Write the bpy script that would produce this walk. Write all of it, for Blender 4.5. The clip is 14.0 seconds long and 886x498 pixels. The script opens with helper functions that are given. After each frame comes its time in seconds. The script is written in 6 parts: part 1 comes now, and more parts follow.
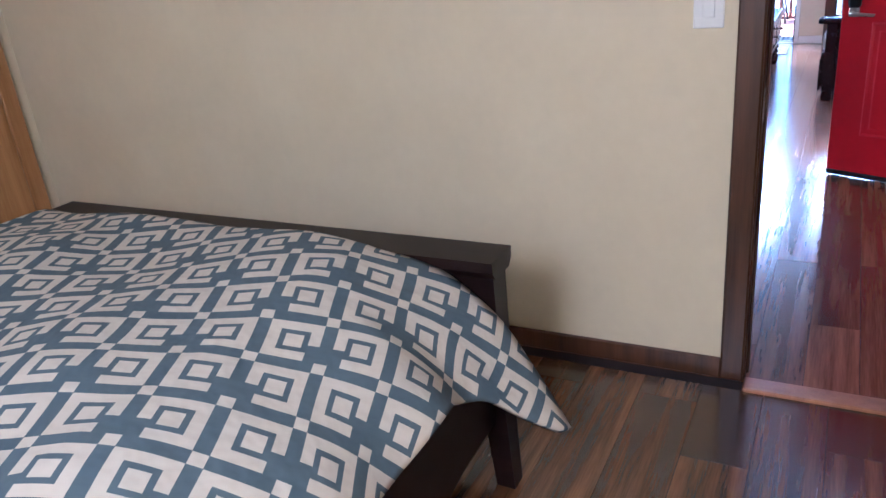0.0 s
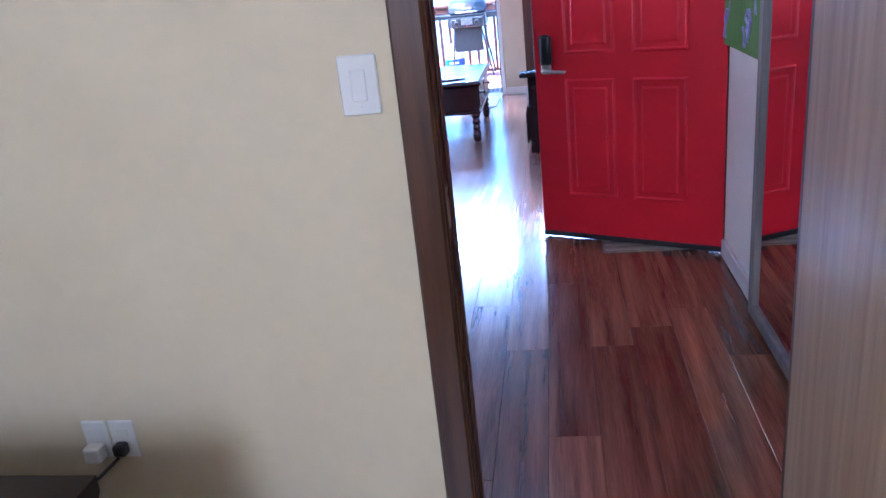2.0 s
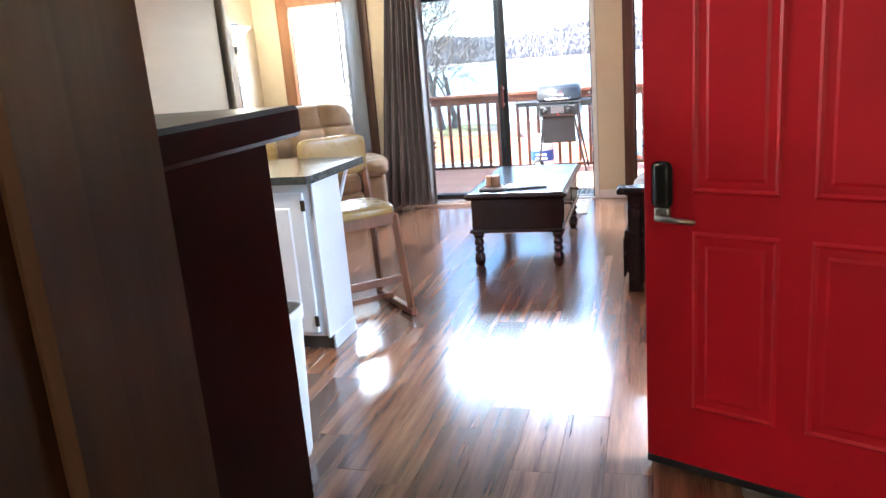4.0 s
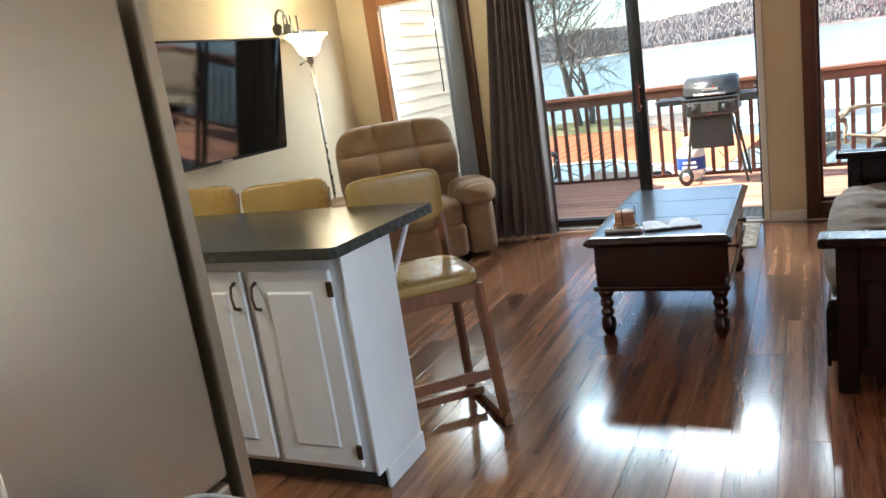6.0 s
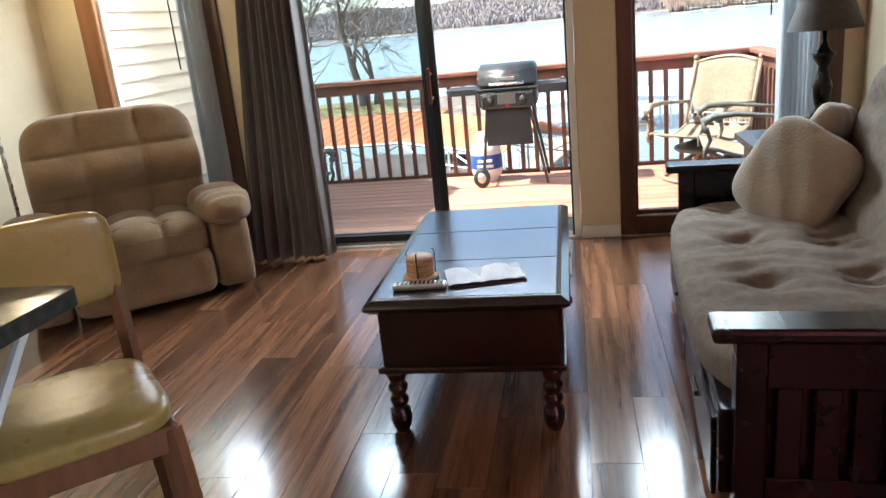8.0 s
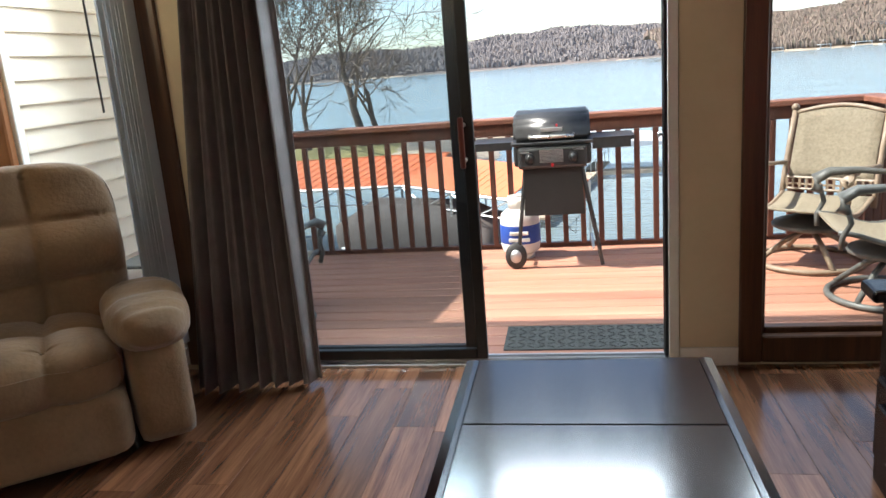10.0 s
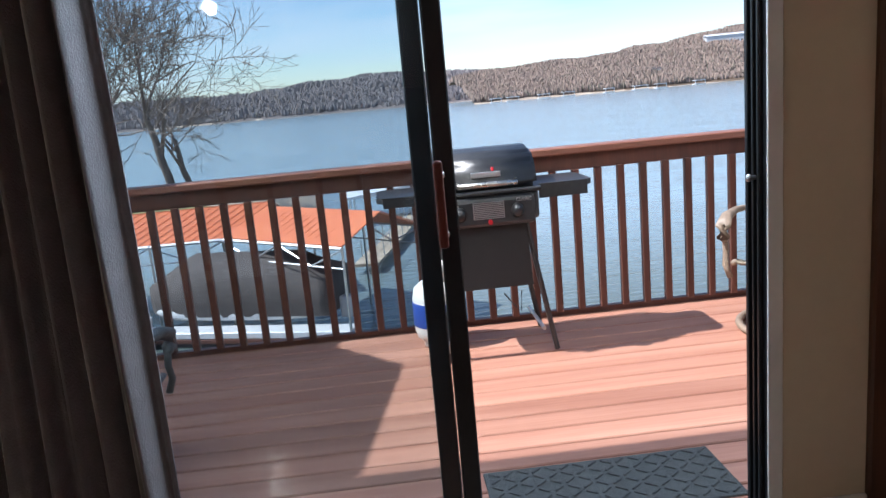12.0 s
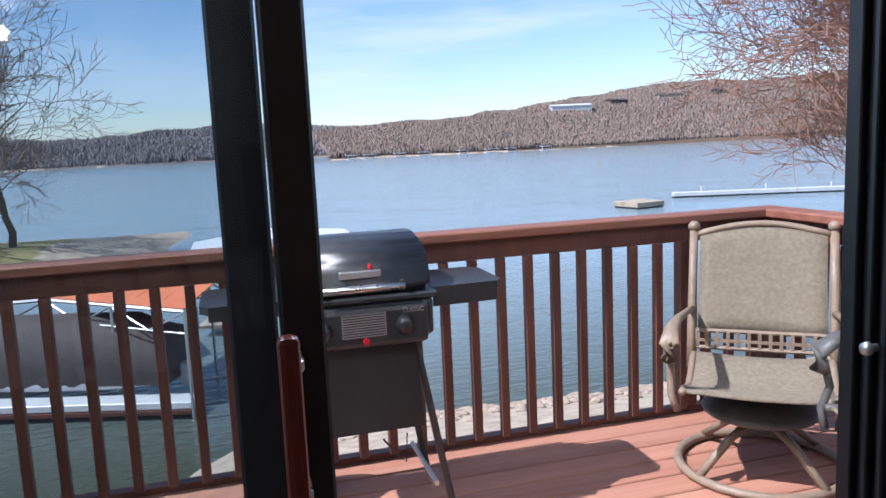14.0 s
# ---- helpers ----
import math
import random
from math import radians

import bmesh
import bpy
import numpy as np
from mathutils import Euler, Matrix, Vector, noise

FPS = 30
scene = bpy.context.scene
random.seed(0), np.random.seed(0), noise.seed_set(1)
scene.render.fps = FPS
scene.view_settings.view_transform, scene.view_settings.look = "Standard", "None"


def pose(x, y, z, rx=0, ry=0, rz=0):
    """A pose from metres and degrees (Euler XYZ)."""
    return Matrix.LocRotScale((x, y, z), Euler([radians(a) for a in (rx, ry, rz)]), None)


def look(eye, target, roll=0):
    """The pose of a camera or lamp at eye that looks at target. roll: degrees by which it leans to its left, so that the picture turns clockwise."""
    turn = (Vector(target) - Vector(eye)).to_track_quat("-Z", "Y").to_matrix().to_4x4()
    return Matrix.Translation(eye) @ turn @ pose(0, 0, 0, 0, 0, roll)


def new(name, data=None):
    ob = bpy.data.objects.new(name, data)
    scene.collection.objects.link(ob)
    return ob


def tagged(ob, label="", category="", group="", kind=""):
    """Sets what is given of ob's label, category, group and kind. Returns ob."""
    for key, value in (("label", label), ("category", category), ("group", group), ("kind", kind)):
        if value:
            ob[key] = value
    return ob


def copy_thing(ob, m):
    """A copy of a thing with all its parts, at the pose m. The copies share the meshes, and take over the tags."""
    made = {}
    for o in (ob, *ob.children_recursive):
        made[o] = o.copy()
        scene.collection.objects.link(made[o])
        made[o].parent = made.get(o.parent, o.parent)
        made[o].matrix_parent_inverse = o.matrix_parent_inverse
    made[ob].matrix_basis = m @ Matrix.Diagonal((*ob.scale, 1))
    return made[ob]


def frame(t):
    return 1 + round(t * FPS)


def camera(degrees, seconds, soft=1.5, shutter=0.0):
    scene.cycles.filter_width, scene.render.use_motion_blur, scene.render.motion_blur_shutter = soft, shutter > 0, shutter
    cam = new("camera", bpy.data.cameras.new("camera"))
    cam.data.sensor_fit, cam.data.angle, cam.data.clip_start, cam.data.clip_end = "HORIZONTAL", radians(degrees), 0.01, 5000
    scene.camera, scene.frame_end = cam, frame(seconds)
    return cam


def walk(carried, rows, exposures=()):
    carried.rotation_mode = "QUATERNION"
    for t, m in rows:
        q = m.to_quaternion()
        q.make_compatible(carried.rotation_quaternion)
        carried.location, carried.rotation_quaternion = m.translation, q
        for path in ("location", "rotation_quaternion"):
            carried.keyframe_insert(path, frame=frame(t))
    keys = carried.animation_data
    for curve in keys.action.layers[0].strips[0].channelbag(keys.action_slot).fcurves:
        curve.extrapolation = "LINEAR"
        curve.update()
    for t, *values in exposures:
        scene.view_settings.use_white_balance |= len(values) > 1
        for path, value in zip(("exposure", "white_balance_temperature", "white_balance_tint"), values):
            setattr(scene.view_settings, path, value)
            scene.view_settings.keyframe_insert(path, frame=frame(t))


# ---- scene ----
cam = camera(61.0, 14.0)
PATH = [
    (0, (1.104, -2.258, 1.466), (0.201, -0.642, 0.708), -5.8),
    (0.5, (1.161, -2.238, 1.409), (0.454, -0.647, 0.425), -8.7),
    (1, (1.189, -2.079, 1.401), (0.686, -0.422, 0.401), -8.5),
    (1.5, (1.211, -1.778, 1.437), (0.841, -0.029, 0.54), -6.8),
    (2, (1.156, -1.509, 1.434), (0.841, 0.341, 0.742), -6.3),
    (2.5, (1.096, -1.14, 1.446), (0.827, 0.761, 0.885), -7.4),
    (3, (1.102, -0.752, 1.445), (0.838, 1.162, 0.93), -5.4),
    (3.5, (1.092, -0.386, 1.427), (0.756, 1.525, 0.94), -3.8),
    (4, (1.084, -0.037, 1.448), (0.549, 1.826, 0.957), -4.7),
    (4.2, (1.102, 0.077, 1.444), (0.441, 1.9, 0.954), -5.0),
    (6.3, (0.81, 1.525, 1.442), (-0.074, 3.26, 0.986), -8.5),
    (6.5, (0.766, 1.648, 1.437), (-0.104, 3.388, 0.973), -9.1),
    (7, (0.65, 1.963, 1.421), (-0.077, 3.741, 0.866), -10.5),
    (7.5, (0.598, 2.274, 1.411), (0.12, 4.12, 0.809), -8.8),
    (8, (0.576, 2.603, 1.413), (0.22, 4.486, 0.838), -5.6),
    (8.5, (0.526, 2.963, 1.413), (0.241, 4.868, 0.877), -4.0),
    (9, (0.449, 3.327, 1.394), (0.14, 5.241, 0.903), -4.1),
    (9.2, (0.415, 3.471, 1.401), (0.06, 5.379, 0.919), -4.6),
    (11.3, (-0.321, 5.088, 1.312), (-0.486, 7.029, 0.862), -4.1),
    (11.5, (-0.362, 5.201, 1.317), (-0.447, 7.15, 0.877), -4.6),
    (12, (-0.429, 5.464, 1.307), (-0.297, 7.419, 0.906), -5.2),
    (12.5, (-0.406, 5.748, 1.325), (-0.133, 7.702, 0.999), -4.2),
    (13, (-0.405, 5.999, 1.33), (-0.057, 7.95, 1.06), -4.6),
    (13.5, (-0.41, 6.253, 1.349), (0.033, 8.185, 1.081), -5.1),
    (14, (-0.342, 6.515, 1.344), (0.18, 8.425, 1.064), -2.6),
]
walk(cam, [(t, look(eye, target, roll)) for t, eye, target, roll in PATH],
     [(0, 3.45, 4300, 20), (1.0, 3.65, 3950, 20), (2.0, 3.4, 4050, 19), (3.0, 3.25, 4850, 14), (4.2, 3.2, 5800, 8), (6.3, 2.0, 6600, 5), (7.5, 2.1, 6600, 5), (9.2, 1.55, 6600, 7),
      (11.3, 1.1, 6300, 8), (12.5, 0.72, 5600, 14), (14.0, 0.6, 5650, 15)])

# ---- light ----
SUN = Vector((0.80, 0.05, -1.0)).normalized()
world = bpy.data.worlds.new("world")
scene.world = world
world.use_nodes = True
_n = world.node_tree.nodes
_sky = _n.new("ShaderNodeTexSky")
_sky.sky_type, _sky.sun_disc = "NISHITA", False
_sky.sun_elevation, _sky.sun_rotation = math.asin(-SUN.z), radians(256)
_sky.air_density, _sky.dust_density, _sky.ozone_density = 1.0, 0.2, 3.0
_n["Background"].inputs["Strength"].default_value = 0.11
# thin streaks of high cloud
_tc, _mp, _cl, _rm, _mx = (_n.new("ShaderNode" + k) for k in ("TexCoord", "Mapping", "TexNoise", "MapRange", "Mix"))
_mp.inputs["Scale"].default_value = (1.2, 1.0, 9.0)
_mp.inputs["Rotation"].default_value = (0.0, radians(7), 0.0)
_cl.inputs["Scale"].default_value, _cl.inputs["Detail"].default_value = 2.2, 5
_rm.inputs[1].default_value, _rm.inputs[2].default_value, _rm.inputs[4].default_value = 0.48, 0.75, 0.75
_mx.data_type = "RGBA"
_mx.inputs[7].default_value = (5.6, 6.0, 6.7, 1)
_L = world.node_tree.links
_L.new(_tc.outputs["Generated"], _mp.inputs[0])
_L.new(_mp.outputs[0], _cl.inputs[0])
_L.new(_cl.outputs[0], _rm.inputs[0])
_L.new(_rm.outputs[0], _mx.inputs[0])
_L.new(_sky.outputs[0], _mx.inputs[6])
_L.new(_mx.outputs[2], _n["Background"].inputs["Color"])


def lamp(name, kind, energy, color, m, **settings):
    data = bpy.data.lights.new(name, kind)
    data.energy, data.color = energy, color
    if "angle" in settings:
        data.angle = settings["angle"]
    if "size" in settings:
        data.shape, data.size, data.size_y = "RECTANGLE", settings["size"], settings.get("size_y", settings["size"])
    if "radius" in settings:
        data.shadow_soft_size = settings["radius"]
    ob = new(name, data)
    ob.matrix_world = m
    return ob


lamp("sun", "SUN", 5.0, (1.0, 0.95, 0.88), look((0, 0, 20), Vector((0, 0, 20)) + SUN), angle=radians(0.53))
# skylight entering through the lake-side glass
lamp("skylight", "AREA", 140, (0.78, 0.89, 1.0), look((-0.3, 8.0, 2.42), (-0.2, 4.6, 1.9)), size=4.4, size_y=0.7)
# skylight entering through the open entry door
lamp("entry_skylight", "AREA", 34, (0.66, 0.82, 1.0), look((2.7, 2.62, 1.5), (1.4, 1.5, 0.6)), size=0.9, size_y=1.6)


# ---- materials ----
def material(name, a, b=None, rough=0.5, metal=0.0, scale=8.0, bump=0.0, fine=0.0, stretch=(1, 1, 1), spread=0.0, coat=0.0, sheen=0.0, clear=0.0, spec=0.5):
    """A surface of two colours mixed by noise at two scales, with relief; spread: how much pieces differ."""
    m = bpy.data.materials.new(name)
    m.use_nodes = True
    t = m.node_tree
    n, l = t.nodes, t.links
    p = n["Principled BSDF"]
    b = b or tuple(c * 0.82 for c in a)
    co = n.new("ShaderNodeTexCoord")
    mp = n.new("ShaderNodeMapping")
    mp.inputs["Scale"].default_value = stretch
    l.new(co.outputs["Object"], mp.inputs["Vector"])
    n1, n2 = n.new("ShaderNodeTexNoise"), n.new("ShaderNodeTexNoise")
    n1.inputs["Scale"].default_value, n1.inputs["Detail"].default_value = scale, 4
    n2.inputs["Scale"].default_value, n2.inputs["Detail"].default_value = scale * 9, 3
    add = n.new("ShaderNodeMath")
    add.operation = "MULTIPLY_ADD"
    add.inputs[1].default_value, add.inputs[2].default_value = 0.35, 0.0
    l.new(n2.outputs[0], add.inputs[0])
    l.new(n1.outputs[0], add.inputs[2])
    mix = n.new("ShaderNodeMix")
    mix.data_type = "RGBA"
    ramp = n.new("ShaderNodeMapRange")
    ramp.inputs[1].default_value, ramp.inputs[2].default_value = 0.42, 0.92
    l.new(add.outputs[0], ramp.inputs[0])
    l.new(ramp.outputs[0], mix.inputs[0])
    mix.inputs[6].default_value, mix.inputs[7].default_value = (*a, 1), (*b, 1)
    out = mix.outputs[2]
    info = n.new("ShaderNodeObjectInfo")
    vec = n.new("ShaderNodeVectorMath")
    vec.operation = "MULTIPLY_ADD"
    l.new(info.outputs["Random"], vec.inputs[0])
    vec.inputs[1].default_value = (37, 53, 11)
    l.new(mp.outputs[0], vec.inputs[2])
    for t_ in (n1, n2):
        l.new(vec.outputs[0], t_.inputs["Vector"])
    if spread:
        hsv = n.new("ShaderNodeHueSaturation")
        r2 = n.new("ShaderNodeMapRange")
        r2.inputs[3].default_value, r2.inputs[4].default_value = 1 - spread, 1 + spread
        l.new(info.outputs["Random"], r2.inputs[0])
        l.new(r2.outputs[0], hsv.inputs["Value"])
        l.new(out, hsv.inputs["Color"])
        out = hsv.outputs[0]
    l.new(out, p.inputs["Base Color"])
    rr = n.new("ShaderNodeMapRange")
    rr.inputs[3].default_value, rr.inputs[4].default_value = max(0.02, rough - 0.06), min(1, rough + 0.06)
    l.new(n1.outputs[0], rr.inputs[0])
    l.new(rr.outputs[0], p.inputs["Roughness"])
    p.inputs["Metallic"].default_value = metal
    p.inputs["Specular IOR Level"].default_value = spec
    p.inputs["Coat Weight"].default_value = coat
    p.inputs["Coat Roughness"].default_value = 0.14
    p.inputs["Sheen Weight"].default_value = sheen
    if bump or fine:
        bm_ = n.new("ShaderNodeBump")
        bm_.inputs["Strength"].default_value = 1.0
        bm_.inputs["Distance"].default_value = (bump or fine) * 0.01
        l.new(n2.outputs[0] if fine else n1.outputs[0], bm_.inputs["Height"])
        l.new(bm_.outputs[0], p.inputs["Normal"])
    return m


def wood(name, dark, light, rough=0.25, spread=0.3, along="y", grain=1.0, coat=0.0, bump=0.05):
    """Boards with streaks along one axis."""
    s = {"x": (0.7, 14, 14), "y": (14, 0.7, 14), "z": (14, 14, 0.7)}[along]
    return material(name, dark, light, rough, scale=1.1 * grain, stretch=s, spread=spread, coat=coat, bump=bump)


M = {}
M["wall"] = material("cream_wall", (0.62, 0.53, 0.38), (0.56, 0.47, 0.33), 0.75, scale=3, fine=0.12)
M["white_wall"] = material("white_wall", (0.82, 0.80, 0.74), (0.77, 0.75, 0.69), 0.75, scale=3, fine=0.1)
M["bedwall"] = material("bedroom_wall", (0.65, 0.565, 0.385), (0.60, 0.515, 0.345), 0.75, scale=3, fine=0.12)
M["ceiling"] = material("ceiling_paint", (0.75, 0.72, 0.66), None, 0.9, scale=6, fine=0.3)
M["plank"] = wood("hall_planks", (0.050, 0.018, 0.011), (0.27, 0.125, 0.064), 0.19, 0.45, "y", 1.3, coat=0.5, bump=0.03)
M["plank_b"] = wood("bedroom_planks", (0.019, 0.0080, 0.0040), (0.165, 0.072, 0.028), 0.24, 0.38, "y", 1.7, coat=0.7, bump=0.05)
M["gap"] = material("joint_dark", (0.02, 0.012, 0.01), None, 0.7)
M["trim_dark"] = wood("dark_brown_trim", (0.034, 0.0135, 0.0065), (0.100, 0.043, 0.019), 0.36, 0.10, "z", 1.6, bump=0.06)
M["trim_oak"] = wood("reddish_oak_trim", (0.22, 0.085, 0.030), (0.36, 0.16, 0.065), 0.4, 0.15, "z", 1.2)
M["oak"] = wood("oak_veneer", (0.30, 0.19, 0.10), (0.50, 0.36, 0.22), 0.42, 0.05, "z", 2.2, bump=0.1)
M["oak_orange"] = wood("orange_oak", (0.30, 0.14, 0.04), (0.46, 0.24, 0.08), 0.4, 0.1, "z", 1.6)
M["white_trim"] = material("white_trim_paint", (0.76, 0.75, 0.72), (0.68, 0.67, 0.63), 0.45, scale=5)
M["red"] = material("red_door_paint", (0.68, 0.006, 0.022), (0.60, 0.005, 0.018), 0.42, scale=4, fine=0.03)
M["black"] = material("black_rubber", (0.012, 0.012, 0.013), (0.03, 0.03, 0.03), 0.55, scale=10)
M["chrome"] = material("satin_nickel", (0.55, 0.53, 0.49), (0.45, 0.43, 0.40), 0.28, 1.0, scale=20)
# steel tinted cream: the warm walls' reflection is put into its colour
M["steel"] = material("brushed_stainless", (0.60, 0.50, 0.38), (0.55, 0.455, 0.345), 0.36, 0.95, scale=1.5, stretch=(1, 1, 6))
M["dark_wood"] = material("espresso_wood", (0.0075, 0.0042, 0.0038), (0.0155, 0.0082, 0.0070), 0.33, scale=1.1, stretch=(0.7, 14, 14), spread=0.1, bump=0.03, spec=0.18)
M["black_wood"] = material("black_stained_wood", (0.0040, 0.0030, 0.0030), (0.0095, 0.0055, 0.0050), 0.26, scale=1.1, stretch=(14, 0.7, 14), spread=0.1, bump=0.03, spec=0.26)
M["mahogany"] = wood("mahogany_lacquer", (0.0075, 0.0022, 0.0022), (0.022, 0.0055, 0.0050), 0.21, 0.05, "y", 1.4, coat=0.5, bump=0.02)
M["cab_white"] = material("white_cabinet_paint", (0.64, 0.64, 0.65), (0.57, 0.57, 0.59), 0.42, scale=4, fine=0.03)
M["counter"] = material("black_laminate", (0.022, 0.024, 0.022), (0.05, 0.052, 0.046), 0.22, scale=40, fine=0.02)
M["bronze"] = material("antique_bronze", (0.10, 0.07, 0.045), (0.04, 0.03, 0.02), 0.38, 0.9, scale=30)
M["vinyl"] = material("mustard_vinyl", (0.37, 0.245, 0.085), (0.30, 0.195, 0.06), 0.28, scale=10, fine=0.05)
M["stool_wood"] = wood("stool_wood", (0.12, 0.045, 0.018), (0.22, 0.09, 0.04), 0.4, 0.2, "z", 1.5)
M["suede"] = material("tan_microsuede", (0.26, 0.166, 0.090), (0.18, 0.113, 0.062), 0.9, scale=7, fine=0.3, sheen=0.25)
M["futon"] = material("taupe_corduroy", (0.25, 0.192, 0.150), (0.145, 0.110, 0.085), 0.95, scale=30, fine=0.9, sheen=0.15)
M["pillow"] = material("tan_pillow_cloth", (0.30, 0.25, 0.19), (0.24, 0.195, 0.15), 0.9, scale=10, fine=0.4, sheen=0.3)
M["curtain"] = material("charcoal_curtain", (0.165, 0.148, 0.148), (0.12, 0.108, 0.108), 0.7, scale=20, fine=0.2, sheen=0.5)
M["blind"] = material("blind_vane", (0.50, 0.55, 0.58), (0.42, 0.46, 0.50), 0.5, scale=3)
M["siding"] = material("cream_siding", (0.68, 0.59, 0.47), (0.63, 0.545, 0.43), 0.55, scale=2, stretch=(1, 1, 5), spread=0.03)
M["deck"] = wood("deck_boards", (0.29, 0.120, 0.075), (0.42, 0.215, 0.145), 0.62, 0.20, "x", 0.8, bump=0.25)
# stained wood; backlit shade is darkened into the rails' colour, less into the cap's
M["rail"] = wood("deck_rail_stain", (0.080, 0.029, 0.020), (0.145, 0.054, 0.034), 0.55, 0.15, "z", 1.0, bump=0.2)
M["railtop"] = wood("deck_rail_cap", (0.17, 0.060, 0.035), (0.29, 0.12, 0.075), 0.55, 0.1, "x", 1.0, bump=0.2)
M["grill"] = material("grill_enamel", (0.028, 0.029, 0.031), (0.045, 0.046, 0.048), 0.36, 0.2, scale=30, fine=0.05)
M["grill_cloth"] = material("grill_front_panel", (0.011, 0.0115, 0.012), (0.019, 0.019, 0.020), 0.65, scale=12)
M["alu"] = material("dark_aluminium", (0.018, 0.020, 0.022), (0.028, 0.030, 0.032), 0.35, 0.5, scale=12)
M["silver"] = material("bare_aluminium", (0.60, 0.60, 0.60), (0.5, 0.5, 0.5), 0.4, 0.9, scale=12)
M["red_wood"] = wood("handle_wood", (0.10, 0.015, 0.010), (0.16, 0.035, 0.020), 0.35, 0.1, "z", 2)
M["plastic_white"] = material("white_plastic", (0.74, 0.73, 0.70), (0.68, 0.67, 0.64), 0.4, scale=6)
M["plastic_black"] = material("black_plastic", (0.012, 0.012, 0.013), (0.02, 0.02, 0.02), 0.3, scale=10)
M["paper"] = material("paper", (0.70, 0.70, 0.72), (0.40, 0.45, 0.55), 0.6, scale=9)
M["cork"] = material("cork_wood", (0.42, 0.24, 0.13), (0.52, 0.32, 0.19), 0.6, scale=25)
M["green"] = material("green_canvas", (0.10, 0.20, 0.028), (0.075, 0.15, 0.02), 0.7, scale=6, fine=0.3)
M["canvas_grey"] = material("grey_green_canvas", (0.155, 0.145, 0.105), (0.105, 0.10, 0.070), 0.8, scale=5, fine=0.3)
M["lilac"] = material("lilac_paint", (0.36, 0.30, 0.58), (0.28, 0.24, 0.50), 0.6, scale=9, fine=0.3)
M["grey_wood"] = wood("grey_barn_wood", (0.11, 0.10, 0.095), (0.22, 0.20, 0.19), 0.6, 0.1, "z", 1.5, bump=0.15)
M["jute"] = material("jute_rug", (0.34, 0.28, 0.21), (0.20, 0.17, 0.14), 0.95, scale=30, fine=0.8)
M["jute_light"] = material("jute_pattern", (0.46, 0.41, 0.33), (0.36, 0.31, 0.25), 0.95, scale=30, fine=0.8)
M["doormat"] = material("grey_doormat", (0.10, 0.105, 0.10), (0.07, 0.075, 0.07), 0.9, scale=30, fine=0.8)
M["wicker"] = material("sling_weave", (0.45, 0.375, 0.275), (0.30, 0.25, 0.18), 0.8, scale=60, fine=1.2)
M["frame_tan"] = material("cast_frame_tan", (0.27, 0.20, 0.145), (0.20, 0.145, 0.10), 0.5, scale=25, bump=0.2)
M["frame_grey"] = material("cast_frame_grey", (0.10, 0.10, 0.095), (0.07, 0.07, 0.065), 0.5, scale=25, bump=0.2)
M["shade_dark"] = material("dark_lampshade", (0.06, 0.05, 0.04), (0.04, 0.035, 0.03), 0.8, scale=30, fine=0.3)
M["roof_orange"] = material("orange_metal_roof", (0.62, 0.18, 0.07), (0.55, 0.14, 0.055), 0.5, scale=0.5)
M["canvas"] = material("boat_canvas", (0.085, 0.070, 0.064), (0.066, 0.054, 0.049), 0.85, scale=1.2)
M["hull"] = material("boat_hull", (0.62, 0.62, 0.62), (0.50, 0.50, 0.50), 0.35, scale=1.5)
M["bark"] = material("grey_bark", (0.17, 0.135, 0.11), (0.10, 0.08, 0.065), 0.9, scale=3)
M["twig"] = material("bare_twigs", (0.19, 0.145, 0.115), (0.13, 0.095, 0.075), 0.9, scale=1)
M["bud"] = material("budding_twigs", (0.30, 0.16, 0.11), (0.20, 0.11, 0.08), 0.9, scale=1)
M["gravel"] = material("gravel_bank", (0.46, 0.38, 0.28), (0.24, 0.19, 0.14), 0.95, scale=1.5, bump=8)
M["lawn"] = material("dry_lawn", (0.24, 0.20, 0.09), (0.17, 0.16, 0.06), 0.95, scale=0.2)
M["hill"] = material("wooded_hill", (0.155, 0.105, 0.075), (0.085, 0.070, 0.050), 1.0, scale=0.03, stretch=(1, 1, 2), spec=0.1)
# distance haze is put into this greyer hill colour
M["hill_far"] = material("haze_tinted_hill", (0.19, 0.16, 0.15), (0.13, 0.115, 0.11), 1.0, scale=0.02, spec=0.1)
M["woods"] = material("far_trees", (0.20, 0.135, 0.10), (0.075, 0.080, 0.045), 1.0, scale=0.06, spec=0.1)
M["rock"] = material("shore_rock", (0.42, 0.34, 0.26), (0.26, 0.20, 0.15), 0.95, scale=0.06)
M["blue_label"] = material("blue_label", (0.03, 0.08, 0.36), (0.02, 0.06, 0.28), 0.4)
M["knob_red"] = material("red_button", (0.5, 0.01, 0.02), None, 0.3)
M["comf_under"] = material("blue_lining", (0.13, 0.20, 0.26), (0.11, 0.17, 0.22), 0.9, scale=8)


def shiny(name, color, rough, transmission=0.0, metal=0.0, ior=1.45):
    m = bpy.data.materials.new(name)
    m.use_nodes = True
    p = m.node_tree.nodes["Principled BSDF"]
    p.inputs["Base Color"].default_value = (*color, 1)
    p.inputs["Roughness"].default_value, p.inputs["Metallic"].default_value = rough, metal
    p.inputs["Transmission Weight"].default_value, p.inputs["IOR"].default_value = transmission, ior
    return m


M["mirror"] = shiny("mirror_silver", (0.9, 0.9, 0.9), 0.02, metal=1.0)
M["screen"] = shiny("tv_screen", (0.004, 0.004, 0.005), 0.05, ior=2.0)


